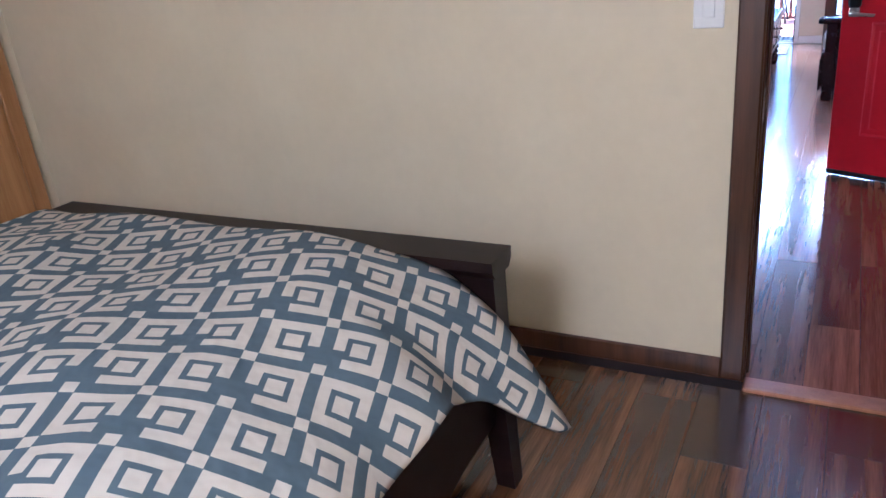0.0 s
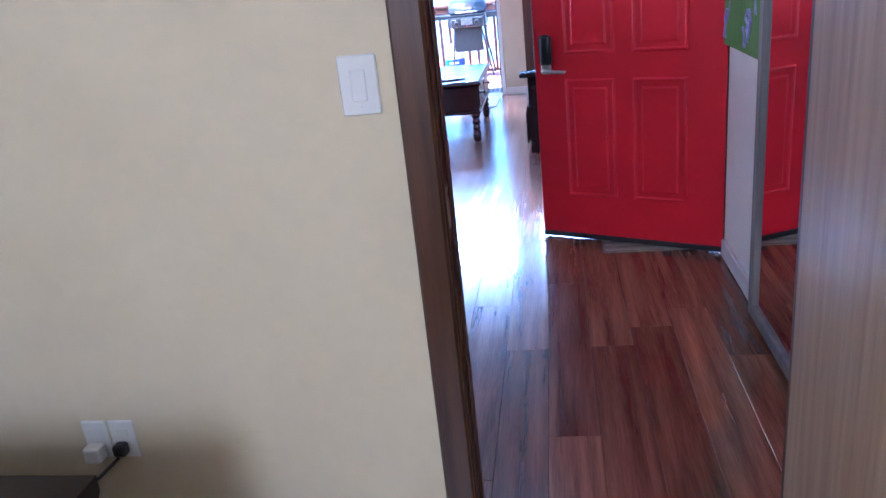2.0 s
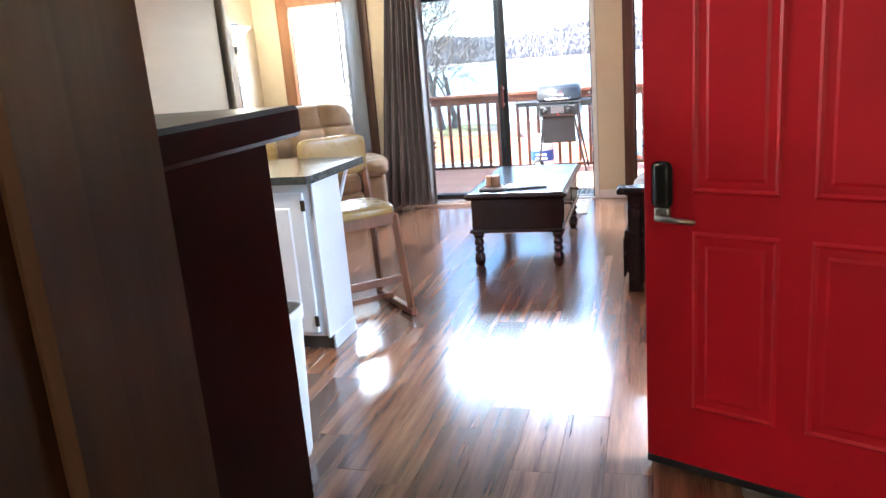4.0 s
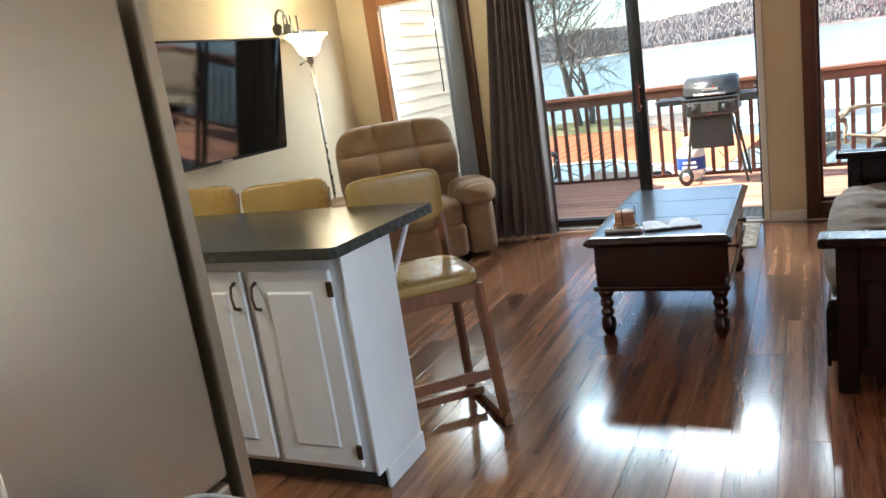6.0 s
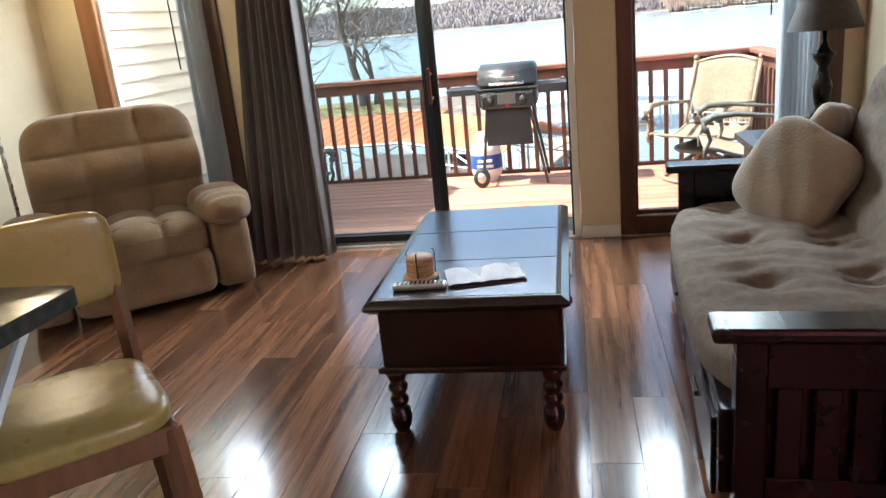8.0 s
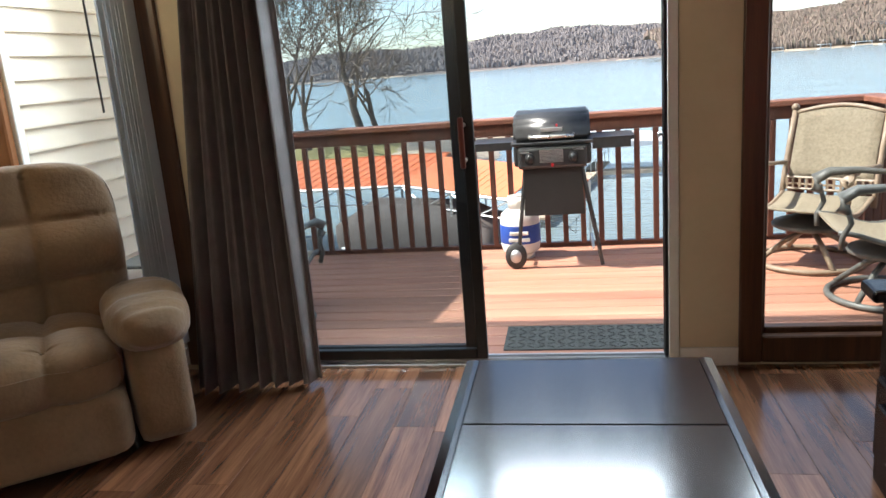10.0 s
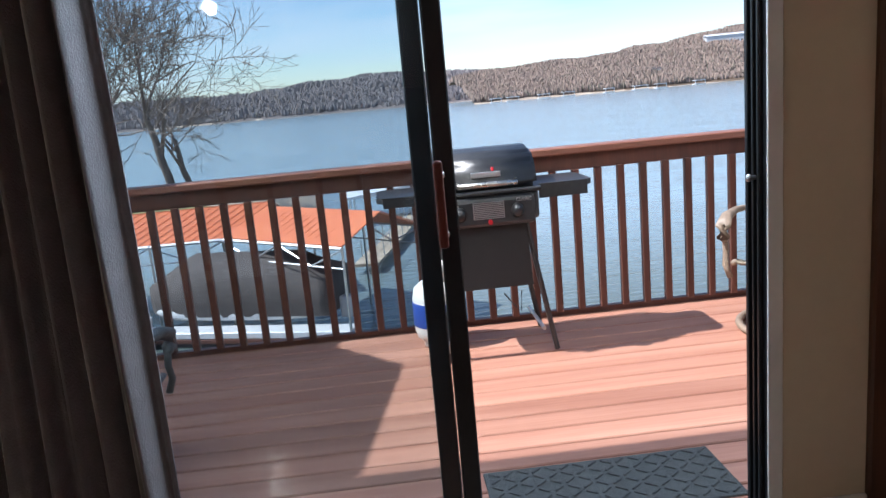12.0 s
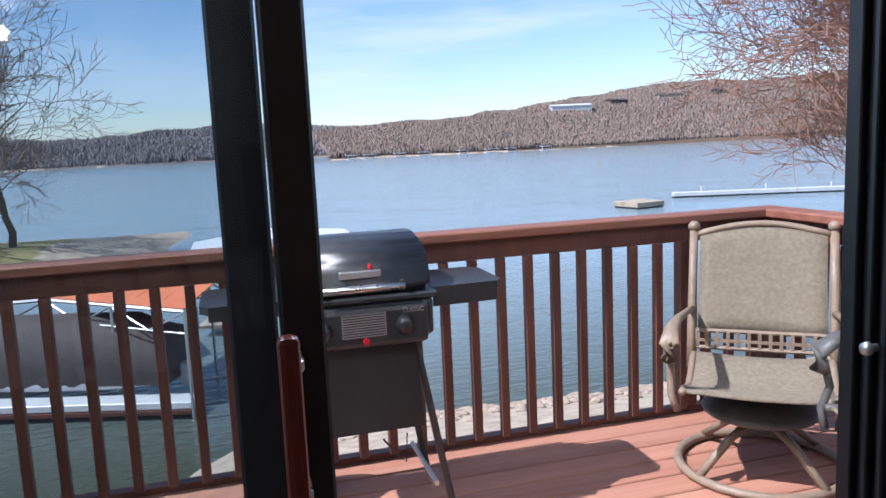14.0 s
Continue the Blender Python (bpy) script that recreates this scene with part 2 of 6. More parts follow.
def thin_glass(name, tint, gloss):
    """A thin pane: clear, with a Fresnel reflection."""
    m = bpy.data.materials.new(name)
    m.use_nodes = True
    n, l = m.node_tree.nodes, m.node_tree.links
    n.remove(n["Principled BSDF"])
    tr, gl, mx, fr, mu = (n.new("ShaderNode" + k) for k in ("BsdfTransparent", "BsdfGlossy", "MixShader", "Fresnel", "Math"))
    tr.inputs[0].default_value = (*tint, 1)
    gl.inputs["Roughness"].default_value = 0.02
    fr.inputs[0].default_value = 1.45
    mu.operation = "MULTIPLY"
    mu.inputs[1].default_value = gloss
    l.new(fr.outputs[0], mu.inputs[0])
    l.new(mu.outputs[0], mx.inputs[0])
    l.new(tr.outputs[0], mx.inputs[1])
    l.new(gl.outputs[0], mx.inputs[2])
    l.new(mx.outputs[0], n["Material Output"].inputs[0])
    return m


M["glass"] = thin_glass("window_glass", (0.88, 0.91, 0.91), 1.0)
M["glass_dim"] = thin_glass("double_slider_glass", (0.68, 0.74, 0.77), 1.2)


def glow(name, color, strength):
    m = bpy.data.materials.new(name)
    m.use_nodes = True
    p = m.node_tree.nodes["Principled BSDF"]
    p.inputs["Base Color"].default_value = (0.8, 0.75, 0.65, 1)
    p.inputs["Emission Color"].default_value = (*color, 1)
    p.inputs["Emission Strength"].default_value = strength
    return m


M["lit_glass"] = glow("lit_frosted_glass", (1.0, 0.80, 0.45), 1.6)


def water_material():
    m = shiny("lake_water", (0.045, 0.085, 0.085), 0.12, ior=1.33)
    n, l = m.node_tree.nodes, m.node_tree.links
    co, n1, n2 = n.new("ShaderNodeTexCoord"), n.new("ShaderNodeTexNoise"), n.new("ShaderNodeTexNoise")
    mp = n.new("ShaderNodeMapping")
    mp.inputs["Scale"].default_value = (0.5, 2.2, 1)
    l.new(co.outputs["Object"], mp.inputs[0])
    l.new(mp.outputs[0], n1.inputs[0])
    l.new(co.outputs["Object"], n2.inputs[0])
    n1.inputs["Scale"].default_value, n2.inputs["Scale"].default_value = 1.1, 0.08
    n1.inputs["Detail"].default_value = 3
    b1, b2 = n.new("ShaderNodeBump"), n.new("ShaderNodeBump")
    b1.inputs["Distance"].default_value, b2.inputs["Distance"].default_value = 0.10, 0.5
    l.new(n1.outputs[0], b1.inputs["Height"])
    l.new(n2.outputs[0], b2.inputs["Height"])
    l.new(b1.outputs[0], b2.inputs["Normal"])
    p = n["Principled BSDF"]
    l.new(b2.outputs[0], p.inputs["Normal"])
    # painted reflections: near water darkened as under the dock, far water paled with sky
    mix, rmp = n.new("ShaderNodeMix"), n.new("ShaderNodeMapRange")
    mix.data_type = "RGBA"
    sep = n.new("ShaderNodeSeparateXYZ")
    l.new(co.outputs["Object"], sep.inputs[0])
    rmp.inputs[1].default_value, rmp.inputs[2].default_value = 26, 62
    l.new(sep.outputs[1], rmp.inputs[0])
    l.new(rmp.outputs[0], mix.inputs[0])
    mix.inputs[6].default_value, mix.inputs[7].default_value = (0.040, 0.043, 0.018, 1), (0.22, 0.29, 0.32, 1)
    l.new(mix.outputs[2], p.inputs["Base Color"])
    return m


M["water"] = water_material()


def comforter_material():
    """Nested-square print on cloth, by the cloth's own measure (UV in metres)."""
    m = shiny("printed_comforter", (0.5, 0.5, 0.5), 0.9)
    n, l = m.node_tree.nodes, m.node_tree.links

    def math_(op, a, b=None):
        k = n.new("ShaderNodeMath")
        k.operation = op
        for i, v in enumerate((a, b)):
            if v is None:
                continue
            if isinstance(v, (int, float)):
                k.inputs[i].default_value = v
            else:
                l.new(v, k.inputs[i])
        return k.outputs[0]

    uv = n.new("ShaderNodeUVMap")
    sep = n.new("ShaderNodeSeparateXYZ")
    l.new(uv.outputs[0], sep.inputs[0])
    u, v = math_("MULTIPLY", sep.outputs[0], 6.7), math_("MULTIPLY", sep.outputs[1], 6.7)
    pu, pv = math_("SUBTRACT", math_("FRACT", u), 0.5), math_("SUBTRACT", math_("FRACT", v), 0.5)
    d = math_("MAXIMUM", math_("ABSOLUTE", pu), math_("ABSOLUTE", pv))
    core = math_("LESS_THAN", d, 0.135)
    ring = math_("MULTIPLY", math_("GREATER_THAN", d, 0.222), math_("LESS_THAN", d, 0.398))
    par = math_("GREATER_THAN", math_("FRACT", math_("MULTIPLY", math_("ADD", math_("FLOOR", u), math_("FLOOR", v)), 0.5)), 0.25)
    side = math_("MULTIPLY", pu, math_("SUBTRACT", math_("MULTIPLY", par, 2.0), 1.0))
    gap = math_("MULTIPLY", math_("GREATER_THAN", side, 0.222), math_("LESS_THAN", pv, -0.06))
    ring = math_("MULTIPLY", ring, math_("SUBTRACT", 1.0, gap))
    cu, cv = math_("SUBTRACT", math_("FRACT", math_("ADD", u, 0.5)), 0.5), math_("SUBTRACT", math_("FRACT", math_("ADD", v, 0.5)), 0.5)
    dot = math_("LESS_THAN", math_("MAXIMUM", math_("ABSOLUTE", cu), math_("ABSOLUTE", cv)), 0.098)
    white = math_("MAXIMUM", math_("MAXIMUM", core, ring), dot)
    mix = n.new("ShaderNodeMix")
    mix.data_type = "RGBA"
    mix.inputs[6].default_value, mix.inputs[7].default_value = (0.080, 0.110, 0.128, 1), (0.52, 0.462, 0.37, 1)
    l.new(white, mix.inputs[0])
    p = n["Principled BSDF"]
    l.new(mix.outputs[2], p.inputs["Base Color"])
    nz, bp = n.new("ShaderNodeTexNoise"), n.new("ShaderNodeBump")
    nz.inputs["Scale"].default_value = 14
    l.new(uv.outputs[0], nz.inputs[0])
    bp.inputs["Distance"].default_value = 0.012
    l.new(nz.outputs[0], bp.inputs["Height"])
    l.new(bp.outputs[0], p.inputs["Normal"])
    return m


M["comforter"] = comforter_material()
# ---- shapes ----
def mesh_of(name, bm, mat, smooth=False):
    me = bpy.data.meshes.new(name)
    bm.normal_update()
    bm.to_mesh(me)
    bm.free()
    for m in (mat if isinstance(mat, (list, tuple)) else [mat]):
        me.materials.append(m)
    if smooth:
        for p in me.polygons:
            p.use_smooth = True
    return me


def part(name, bm, mat, parent, label="", smooth=False):
    ob = new(name, mesh_of(name, bm, mat, smooth))
    ob.parent = parent
    if label:
        ob["label"] = label
    return ob


def thing(name, label, category, m=None, group="", kind=""):
    ob = new(name)
    ob.empty_display_size = 0.1
    ob.matrix_world = m or Matrix()
    return tagged(ob, label, category, group, kind)


def solid(name, bm, mat, label="", category="", kind="", smooth=False, group=""):
    return tagged(new(name, mesh_of(name, bm, mat, smooth)), label, category, group, kind)


def box(bm, a, b, bevel=0.0, seg=1, m=None):
    x0, y0, z0 = a
    x1, y1, z1 = b
    r = bmesh.ops.create_cube(bm, size=1.0)
    vs = r["verts"]
    for v in vs:
        v.co = Vector(((x0 + x1) / 2 + v.co.x * (x1 - x0), (y0 + y1) / 2 + v.co.y * (y1 - y0), (z0 + z1) / 2 + v.co.z * (z1 - z0)))
    if bevel:
        es = list({e for v in vs for e in v.link_edges})
        g = bmesh.ops.bevel(bm, geom=es, offset=bevel, segments=seg, affect="EDGES", profile=0.5)
        vs = list({v for f in g["faces"] for v in f.verts} | {v for v in vs if v.is_valid})
    if m:
        for v in vs:
            v.co = m @ v.co
    return bm


def B(a, b, bevel=0.0, seg=1, m=None):
    return box(bmesh.new(), a, b, bevel, seg, m)


def tube(bm, pts, r, n=8, cap=True, flat=1.0):
    """A round bar along points; r a number or one for each point."""
    pts = [Vector(p) for p in pts]
    rs = r if isinstance(r, (list, tuple)) else [r] * len(pts)
    rings = []
    up = Vector((0, 0, 1))
    for i, p in enumerate(pts):
        d = (pts[min(i + 1, len(pts) - 1)] - pts[max(i - 1, 0)]).normalized()
        s = d.cross(up if abs(d.dot(up)) < 0.95 else Vector((1, 0, 0))).normalized()
        t = s.cross(d)
        rings.append([bm.verts.new(p + (s * math.cos(k * math.tau / n) + t * math.sin(k * math.tau / n) * flat) * rs[i]) for k in range(n)])
    for a, b in zip(rings, rings[1:]):
        for k in range(n):
            bm.faces.new((a[k], a[(k + 1) % n], b[(k + 1) % n], b[k]))
    if cap:
        bm.faces.new(rings[0][::-1])
        bm.faces.new(rings[-1])
    return bm


def lathe(bm, prof, n=16, at=(0, 0, 0), square=False):
    """A turned shape: rows of (radius, height)."""
    rings = []
    for r, z in prof:
        rings.append([bm.verts.new((at[0] + r * math.cos(k * math.tau / n), at[1] + r * math.sin(k * math.tau / n), at[2] + z)) for k in range(n)])
    for a, b in zip(rings, rings[1:]):
        for k in range(n):
            bm.faces.new((a[k], a[(k + 1) % n], b[(k + 1) % n], b[k]))
    bm.faces.new(rings[0][::-1])
    bm.faces.new(rings[-1])
    return bm


def puff(bm, a, b, power=4.0, n=10, sag=None, m=None):
    """A stuffed block: a rounded box of soft edges. sag(x, y, z) in -1..1 gives an offset."""
    n += 1
    made = {}

    def vert(p):
        k = tuple(round(q, 4) for q in p)
        if k not in made:
            made[k] = bm.verts.new(p)
        return made[k]

    for ax in range(3):
        for sg in (-1, 1):
            for i in range(n):
                for j in range(n):
                    q4 = []
                    for di, dj in ((0, 0), (1, 0), (1, 1), (0, 1)):
                        p = [0.0, 0.0, 0.0]
                        p[ax], p[(ax + 1) % 3], p[(ax + 2) % 3] = sg, -1 + 2 * (i + di) / n, -1 + 2 * (j + dj) / n
                        q4.append(vert(p))
                    bm.faces.new(q4 if sg > 0 else q4[::-1])
    vs = list(made.values())
    c, h = (Vector(a) + Vector(b)) / 2, (Vector(b) - Vector(a)) / 2
    for v in vs:
        q = v.co.copy()
        ln = (abs(q.x) ** power + abs(q.y) ** power + abs(q.z) ** power) ** (1 / power)
        q = q / ln
        o = sag(q.x, q.y, q.z) if sag else Vector()
        v.co = c + Vector((q.x * h.x, q.y * h.y, q.z * h.z)) + o
        if m:
            v.co = m @ v.co
    return bm


def prism(bm, poly, z0, z1, axis="z"):
    """A flat outline drawn out along an axis."""
    def co(p, z):
        return {"z": (p[0], p[1], z), "y": (p[0], z, p[1]), "x": (z, p[0], p[1])}[axis]
    lo, hi = [bm.verts.new(co(p, z0)) for p in poly], [bm.verts.new(co(p, z1)) for p in poly]
    n = len(poly)
    for k in range(n):
        bm.faces.new((lo[k], lo[(k + 1) % n], hi[(k + 1) % n], hi[k]))
    bm.faces.new(lo[::-1])
    bm.faces.new(hi)
    bmesh.ops.recalc_face_normals(bm, faces=bm.faces)
    return bm


def hung(name, parts_, label, category, m=None, group="", kind=""):
    """A thing out of rows (part name, bmesh, material, label, smooth)."""
    root = thing(name, label, category, m, group, kind)
    for row in parts_:
        nm, bm, mt = row[:3]
        part(nm, bm, mt, root, row[3] if len(row) > 3 else "", row[4] if len(row) > 4 else False)
    return root


# ---- structure ----
H = 2.44
YF = 7.34          # inner face of the lake wall
XL, XR = -2.88, 2.22
WALL = M["wall"]


def wall(name, boxes, mat, label):
    bm = bmesh.new()
    for a, b in boxes:
        box(bm, a, b)
    return solid(name, bm, mat, label, "wall", "structure")


# bedroom
wall("wall_bedroom_north", [((-2.6, 0.09, 0), (0.880, 0.21, H)), ((1.71, 0.09, 0), (2.3, 0.21, H)), ((0.880, 0.09, 2.05), (1.71, 0.21, H))], M["bedwall"], "cream painted bedroom wall with a doorway")
wall("wall_bedroom_west", [((-2.57, -4.2, 0), (-2.45, 0.09, H))], M["bedwall"], "cream painted bedroom side wall")
wall("wall_bedroom_east", [((2.15, -4.2, 0), (2.27, 0.09, H))], M["bedwall"], "cream painted bedroom side wall")
wall("wall_bedroom_south", [((-2.6, -4.32, 0), (2.3, -4.2, H))], M["bedwall"], "cream painted bedroom back wall")
# hall, kitchen and living room
wall("wall_hall_east", [((1.93, 0.21, 0), (2.05, 2.06, H)), ((1.93, 2.06, 2.07), (2.05, 3.02, H)), ((1.93, 3.02, 0), (2.34, 3.14, H))], M["white_wall"], "white painted entry wall")
wall("wall_living_east", [((XR, 3.14, 0), (XR + 0.12, YF + 0.12, H))], WALL, "cream painted living room wall")
wall("wall_living_west", [((XL - 0.12, 0.21, 0), (XL, YF + 0.12, H))], WALL, "cream painted wall behind the television")
wall("wall_kitchen_south", [((XL, 0.21, 0), (-2.6, 0.33, H))], WALL, "cream painted kitchen wall end")
SL0, SL1 = -1.30, 0.60      # slider opening
W0, W1 = 0.93, 2.02         # right window
L0, L1 = -2.48, -1.72       # left window
T = 2.08
wall("wall_lake_side", [((XL, YF, 0), (L0, YF + 0.12, H)), ((L1, YF, 0), (SL0, YF + 0.12, H)), ((SL1, YF, 0), (W0, YF + 0.12, H)), ((W1, YF, 0), (XR, YF + 0.12, H)),
     ((L0, YF, 0), (L1, YF + 0.12, 0.12)), ((W0, YF, 0), (W1, YF + 0.12, 0.13)), ((L0, YF, T), (L1, YF + 0.12, H)), ((SL0, YF, T), (SL1, YF + 0.12, H)), ((W0, YF, T), (W1, YF + 0.12, H))],
     WALL, "cream painted wall towards the lake with glass openings")
solid("ceiling", B((-3.0, -4.3, H), (2.4, YF + 0.12, H + 0.1)), M["ceiling"], "white textured ceiling", "ceiling", "structure")
# house roof, whose eave shades the deck
bm = prism(bmesh.new(), [(-5.6, -5), (2.8, -5), (2.8, 7.82), (-5.6, 7.82)], 2.6, 2.8)
solid("roof", bm, M["grey_wood"], "flat shaded eave of the house roof", "roof", "structure")
# neighbouring wing with lap siding on its wall, and an unseen shading slab
wing = thing("siding_wall", "cream lap siding on the wing beside the deck", "wall", kind="structure")
part("wall_core", B((-2.75, YF + 0.12, -3), (-2.62, 9.1, 2.46)), M["siding"], wing)
board = mesh_of("siding_board", prism(bmesh.new(), [(-2.62, 0.0), (-2.588, 0.0), (-2.588, 0.012), (-2.612, 0.125), (-2.62, 0.125)], YF + 0.13, 9.1, "y"), M["siding"])
for k in range(22):
    ob = new("board", board)
    ob.parent = wing
    ob.location = (0, 0, -0.25 + k * 0.122)
part("corner_trim", B((-2.76, 9.1, -3), (-2.57, 9.16, 2.46)), M["siding"], wing)
# slab out of view, outline cut to throw shade on deck and left railing
part("wing_roof", prism(bmesh.new(), [(-6, 7.85), (-2.64, 7.85), (-2.45, 8.94), (-2.81, 9.34), (-2.75, 9.56), (-1.75, 9.56), (-1.75, 10.57), (-6, 10.57)], 2.46, 2.52), M["grey_wood"], wing)


def planks(name, label, x0, x1, y0, y1, w, ln, mat, seed):
    root = solid(name, B((x0, y0, -0.12), (x1, y1, -0.010)), M["gap"], label, "floor", "structure")
    rnd = random.Random(seed)
    cut = {}
    nx = int((x1 - x0) / w) + 1
    for i in range(nx):
        xa, xb = x0 + i * w, min(x1, x0 + (i + 1) * w)
        y = y0 - rnd.random() * ln
        while y < y1:
            ya, yb = max(y, y0), min(y + ln, y1)
            if yb - ya > 0.04 and xb - xa > 0.02:
                key = (round(xb - xa, 3), round(yb - ya, 3))
                if key not in cut:
                    cut[key] = mesh_of("plank", B((0.0006, 0.0006, -0.012), (key[0] - 0.0006, key[1] - 0.0006, 0), 0.0009), mat)
                ob = new("plank", cut[key])
                ob.parent = root
                ob.location = (xa, ya, 0)
            y += ln
    return root


planks("floor_bedroom", "dark brown wood plank bedroom floor", -2.45, 2.15, -4.2, 0.02, 0.19, 1.22, M["plank_b"], 3)
planks("floor_living", "glossy reddish brown wood plank floor", XL, XR, 0.09, YF, 0.165, 1.22, M["plank"], 5)
solid("threshold", B((0.902, 0.015, -0.01), (1.69, 0.095, 0.012), 0.005), M["trim_oak"], "worn brown wooden threshold strip", "threshold", "structure")

# trim
solid("baseboard_bedroom", B((-2.45, 0.075, 0), (0.824, 0.09, 0.075), 0.004), M["trim_dark"], "dark brown wooden baseboard", "baseboard", "structure")
solid("baseboard_hall", B((1.912, 0.21, 0), (1.93, 2.04, 0.085), 0.004), M["white_trim"], "white painted baseboard", "baseboard", "structure")
solid("baseboard_lake", B((0.60, YF - 0.014, 0), (0.845, YF, 0.085), 0.004), M["white_trim"], "white painted baseboard", "baseboard", "structure")
solid("baseboard_corner", B((-1.615, YF - 0.014, 0), (-1.30, YF, 0.085), 0.004), M["white_trim"], "white painted baseboard", "baseboard", "structure")
solid("baseboard_west", B((XL, 0.4, 0), (XL + 0.014, YF, 0.085), 0.004), M["white_trim"], "white painted baseboard", "baseboard", "structure")
solid("baseboard_east", B((XR - 0.014, 3.14, 0), (XR, YF, 0.085), 0.004), M["white_trim"], "white painted baseboard", "baseboard", "structure")

fr = thing("door_frame_1", "dark brown wooden frame of the bedroom doorway", "door frame", kind="structure")
part("casing", B((0.824, 0.068, 0), (0.898, 0.09, 2.11), 0.006), M["trim_dark"], fr)
part("casing", B((0.834, 0.21, 0), (0.894, 0.232, 2.11), 0.006), M["trim_dark"], fr)
part("jamb", B((0.880, 0.088, 0), (0.902, 0.212, 2.05), 0.003), M["trim_dark"], fr)
part("stop", B((0.902, 0.135, 0), (0.910, 0.165, 2.05), 0.003), M["trim_dark"], fr)
part("casing", B((1.695, 0.068, 0), (1.762, 0.09, 2.11), 0.006), M["trim_dark"], fr)
part("jamb", B((1.690, 0.088, 0), (1.712, 0.212, 2.05), 0.003), M["trim_dark"], fr)
part("head", B((0.898, 0.068, 2.035), (1.695, 0.21, 2.11), 0.006), M["trim_dark"], fr)
part("strike_plate", B((0.9015, 0.10, 0.88), (0.9035, 0.13, 0.98), 0.002), M["chrome"], fr)

# bedroom door, open
hinge = pose(1.690, 0.085, 0, 0, 0, -3.0)
d1 = thing("door_1", "open oak veneer bedroom door with a round nickel knob", "door", hinge, kind="structure")
part("leaf", B((-0.035, -0.775, 0.012), (0.0, -0.005, 2.03), 0.003), M["oak"], d1)
part("edge_strip", B((-0.034, -0.778, 0.012), (-0.001, -0.7745, 2.03)), M["oak_orange"], d1)
k1 = part("knob", lathe(bmesh.new(), [(0.004, 0.075), (0.020, 0.072), (0.026, 0.060), (0.023, 0.045), (0.011, 0.036), (0.011, 0.012), (0.032, 0.010), (0.034, 0.0)][::-1], 20), M["chrome"], d1, "round nickel knob", True)
k1.matrix_local = pose(-0.035, -0.71, 1.0, 0, -90, 0)
k2 = new("knob", k1.data)
k2.parent = d1
k2.matrix_local = pose(0.0, -0.71, 1.0, 0, 90, 0)
part("latch", B((-0.024, -0.780, 0.975), (-0.010, -0.776, 1.03)), M["chrome"], d1)

# closet door on the bedroom side wall
cd = thing("closet_door", "orange oak closet door with a small bronze pull", "door", kind="structure")
part("leaf", B((-2.45, -1.0, 0.01), (-2.425, -0.06, 2.03), 0.004), M["oak_orange"], cd)
part("casing", B((-2.45, -0.06, 0), (-2.415, 0.02, 2.10), 0.005), M["oak_orange"], cd)
part("pull", tube(bmesh.new(), [(-2.425, -0.12, 1.02), (-2.39, -0.12, 1.03), (-2.385, -0.12, 1.08), (-2.39, -0.12, 1.13), (-2.425, -0.12, 1.14)], 0.006), M["bronze"], cd, "", True)


# entry door, swung open
ang = math.degrees(math.atan2(2.45 - 2.05, 1.05 - 1.92))
LD = 0.945
d2 = thing("door_2", "bright red six-panel entry door swung open", "door", pose(1.92, 2.05, 0, 0, 0, ang), kind="structure")
# the leaf lies along local x, its near face at local +y
bm = B((0, -0.045, 0.035), (LD, 0.0, 2.06), 0.003)
part("leaf", bm, M["red"], d2)


def door_panel(x0, x1, z0, z1, y, sign):
    bm = bmesh.new()
    def ring(i, dep):
        return [bm.verts.new((x, y + sign * dep, z)) for x, z in ((x0 + i, z0 + i), (x1 - i, z0 + i), (x1 - i, z1 - i), (x0 + i, z1 - i))]
    rs = [ring(0, 0.0005), ring(0.010, 0.007), ring(0.020, 0.002), ring(0.042, 0.002), ring(0.052, 0.006)]
    for a, b in zip(rs, rs[1:]):
        for k in range(4):
            bm.faces.new((a[k], a[(k + 1) % 4], b[(k + 1) % 4], b[k]))
    bm.faces.new(rs[-1])
    bmesh.ops.recalc_face_normals(bm, faces=bm.faces)
    return bm


for x0, x1 in ((0.17, 0.435), (0.52, 0.785)):
    for z0, z1 in ((0.25, 0.86), (0.98, 1.68), (1.76, 1.96)):
        part("panel", door_panel(x0, x1, z0, z1, 0.0, 1), M["red"], d2)
part("sweep", B((0.0, -0.05, 0.012), (LD, 0.004, 0.040), 0.003), M["black"], d2, "black rubber door sweep")
lk = part("lock", B((LD - 0.10, 0.0, 0.93), (LD - 0.035, 0.028, 1.08), 0.02, 3), M["plastic_black"], d2, "black keypad lock", True)
part("lock_base", B((LD - 0.095, 0.0, 0.885), (LD - 0.04, 0.022, 0.935), 0.01, 2), M["chrome"], d2, "", True)
part("lever", tube(bmesh.new(), [(LD - 0.067, 0.0, 0.905), (LD - 0.067, 0.05, 0.905), (LD - 0.09, 0.058, 0.905), (LD - 0.19, 0.055, 0.900)], [0.012, 0.011, 0.010, 0.008], 10), M["chrome"], d2, "satin nickel lever", True)
fr2 = thing("door_frame_2", "dark wooden frame of the entry door", "door frame", kind="structure")
part("jamb", B((1.925, 2.06, 0), (2.06, 2.085, 2.07)), M["trim_dark"], fr2)
part("jamb", B((1.925, 3.0, 0), (2.06, 3.02, 2.07)), M["trim_dark"], fr2)
part("head", B((1.925, 2.085, 2.05), (2.06, 3.0, 2.07)), M["trim_dark"], fr2)
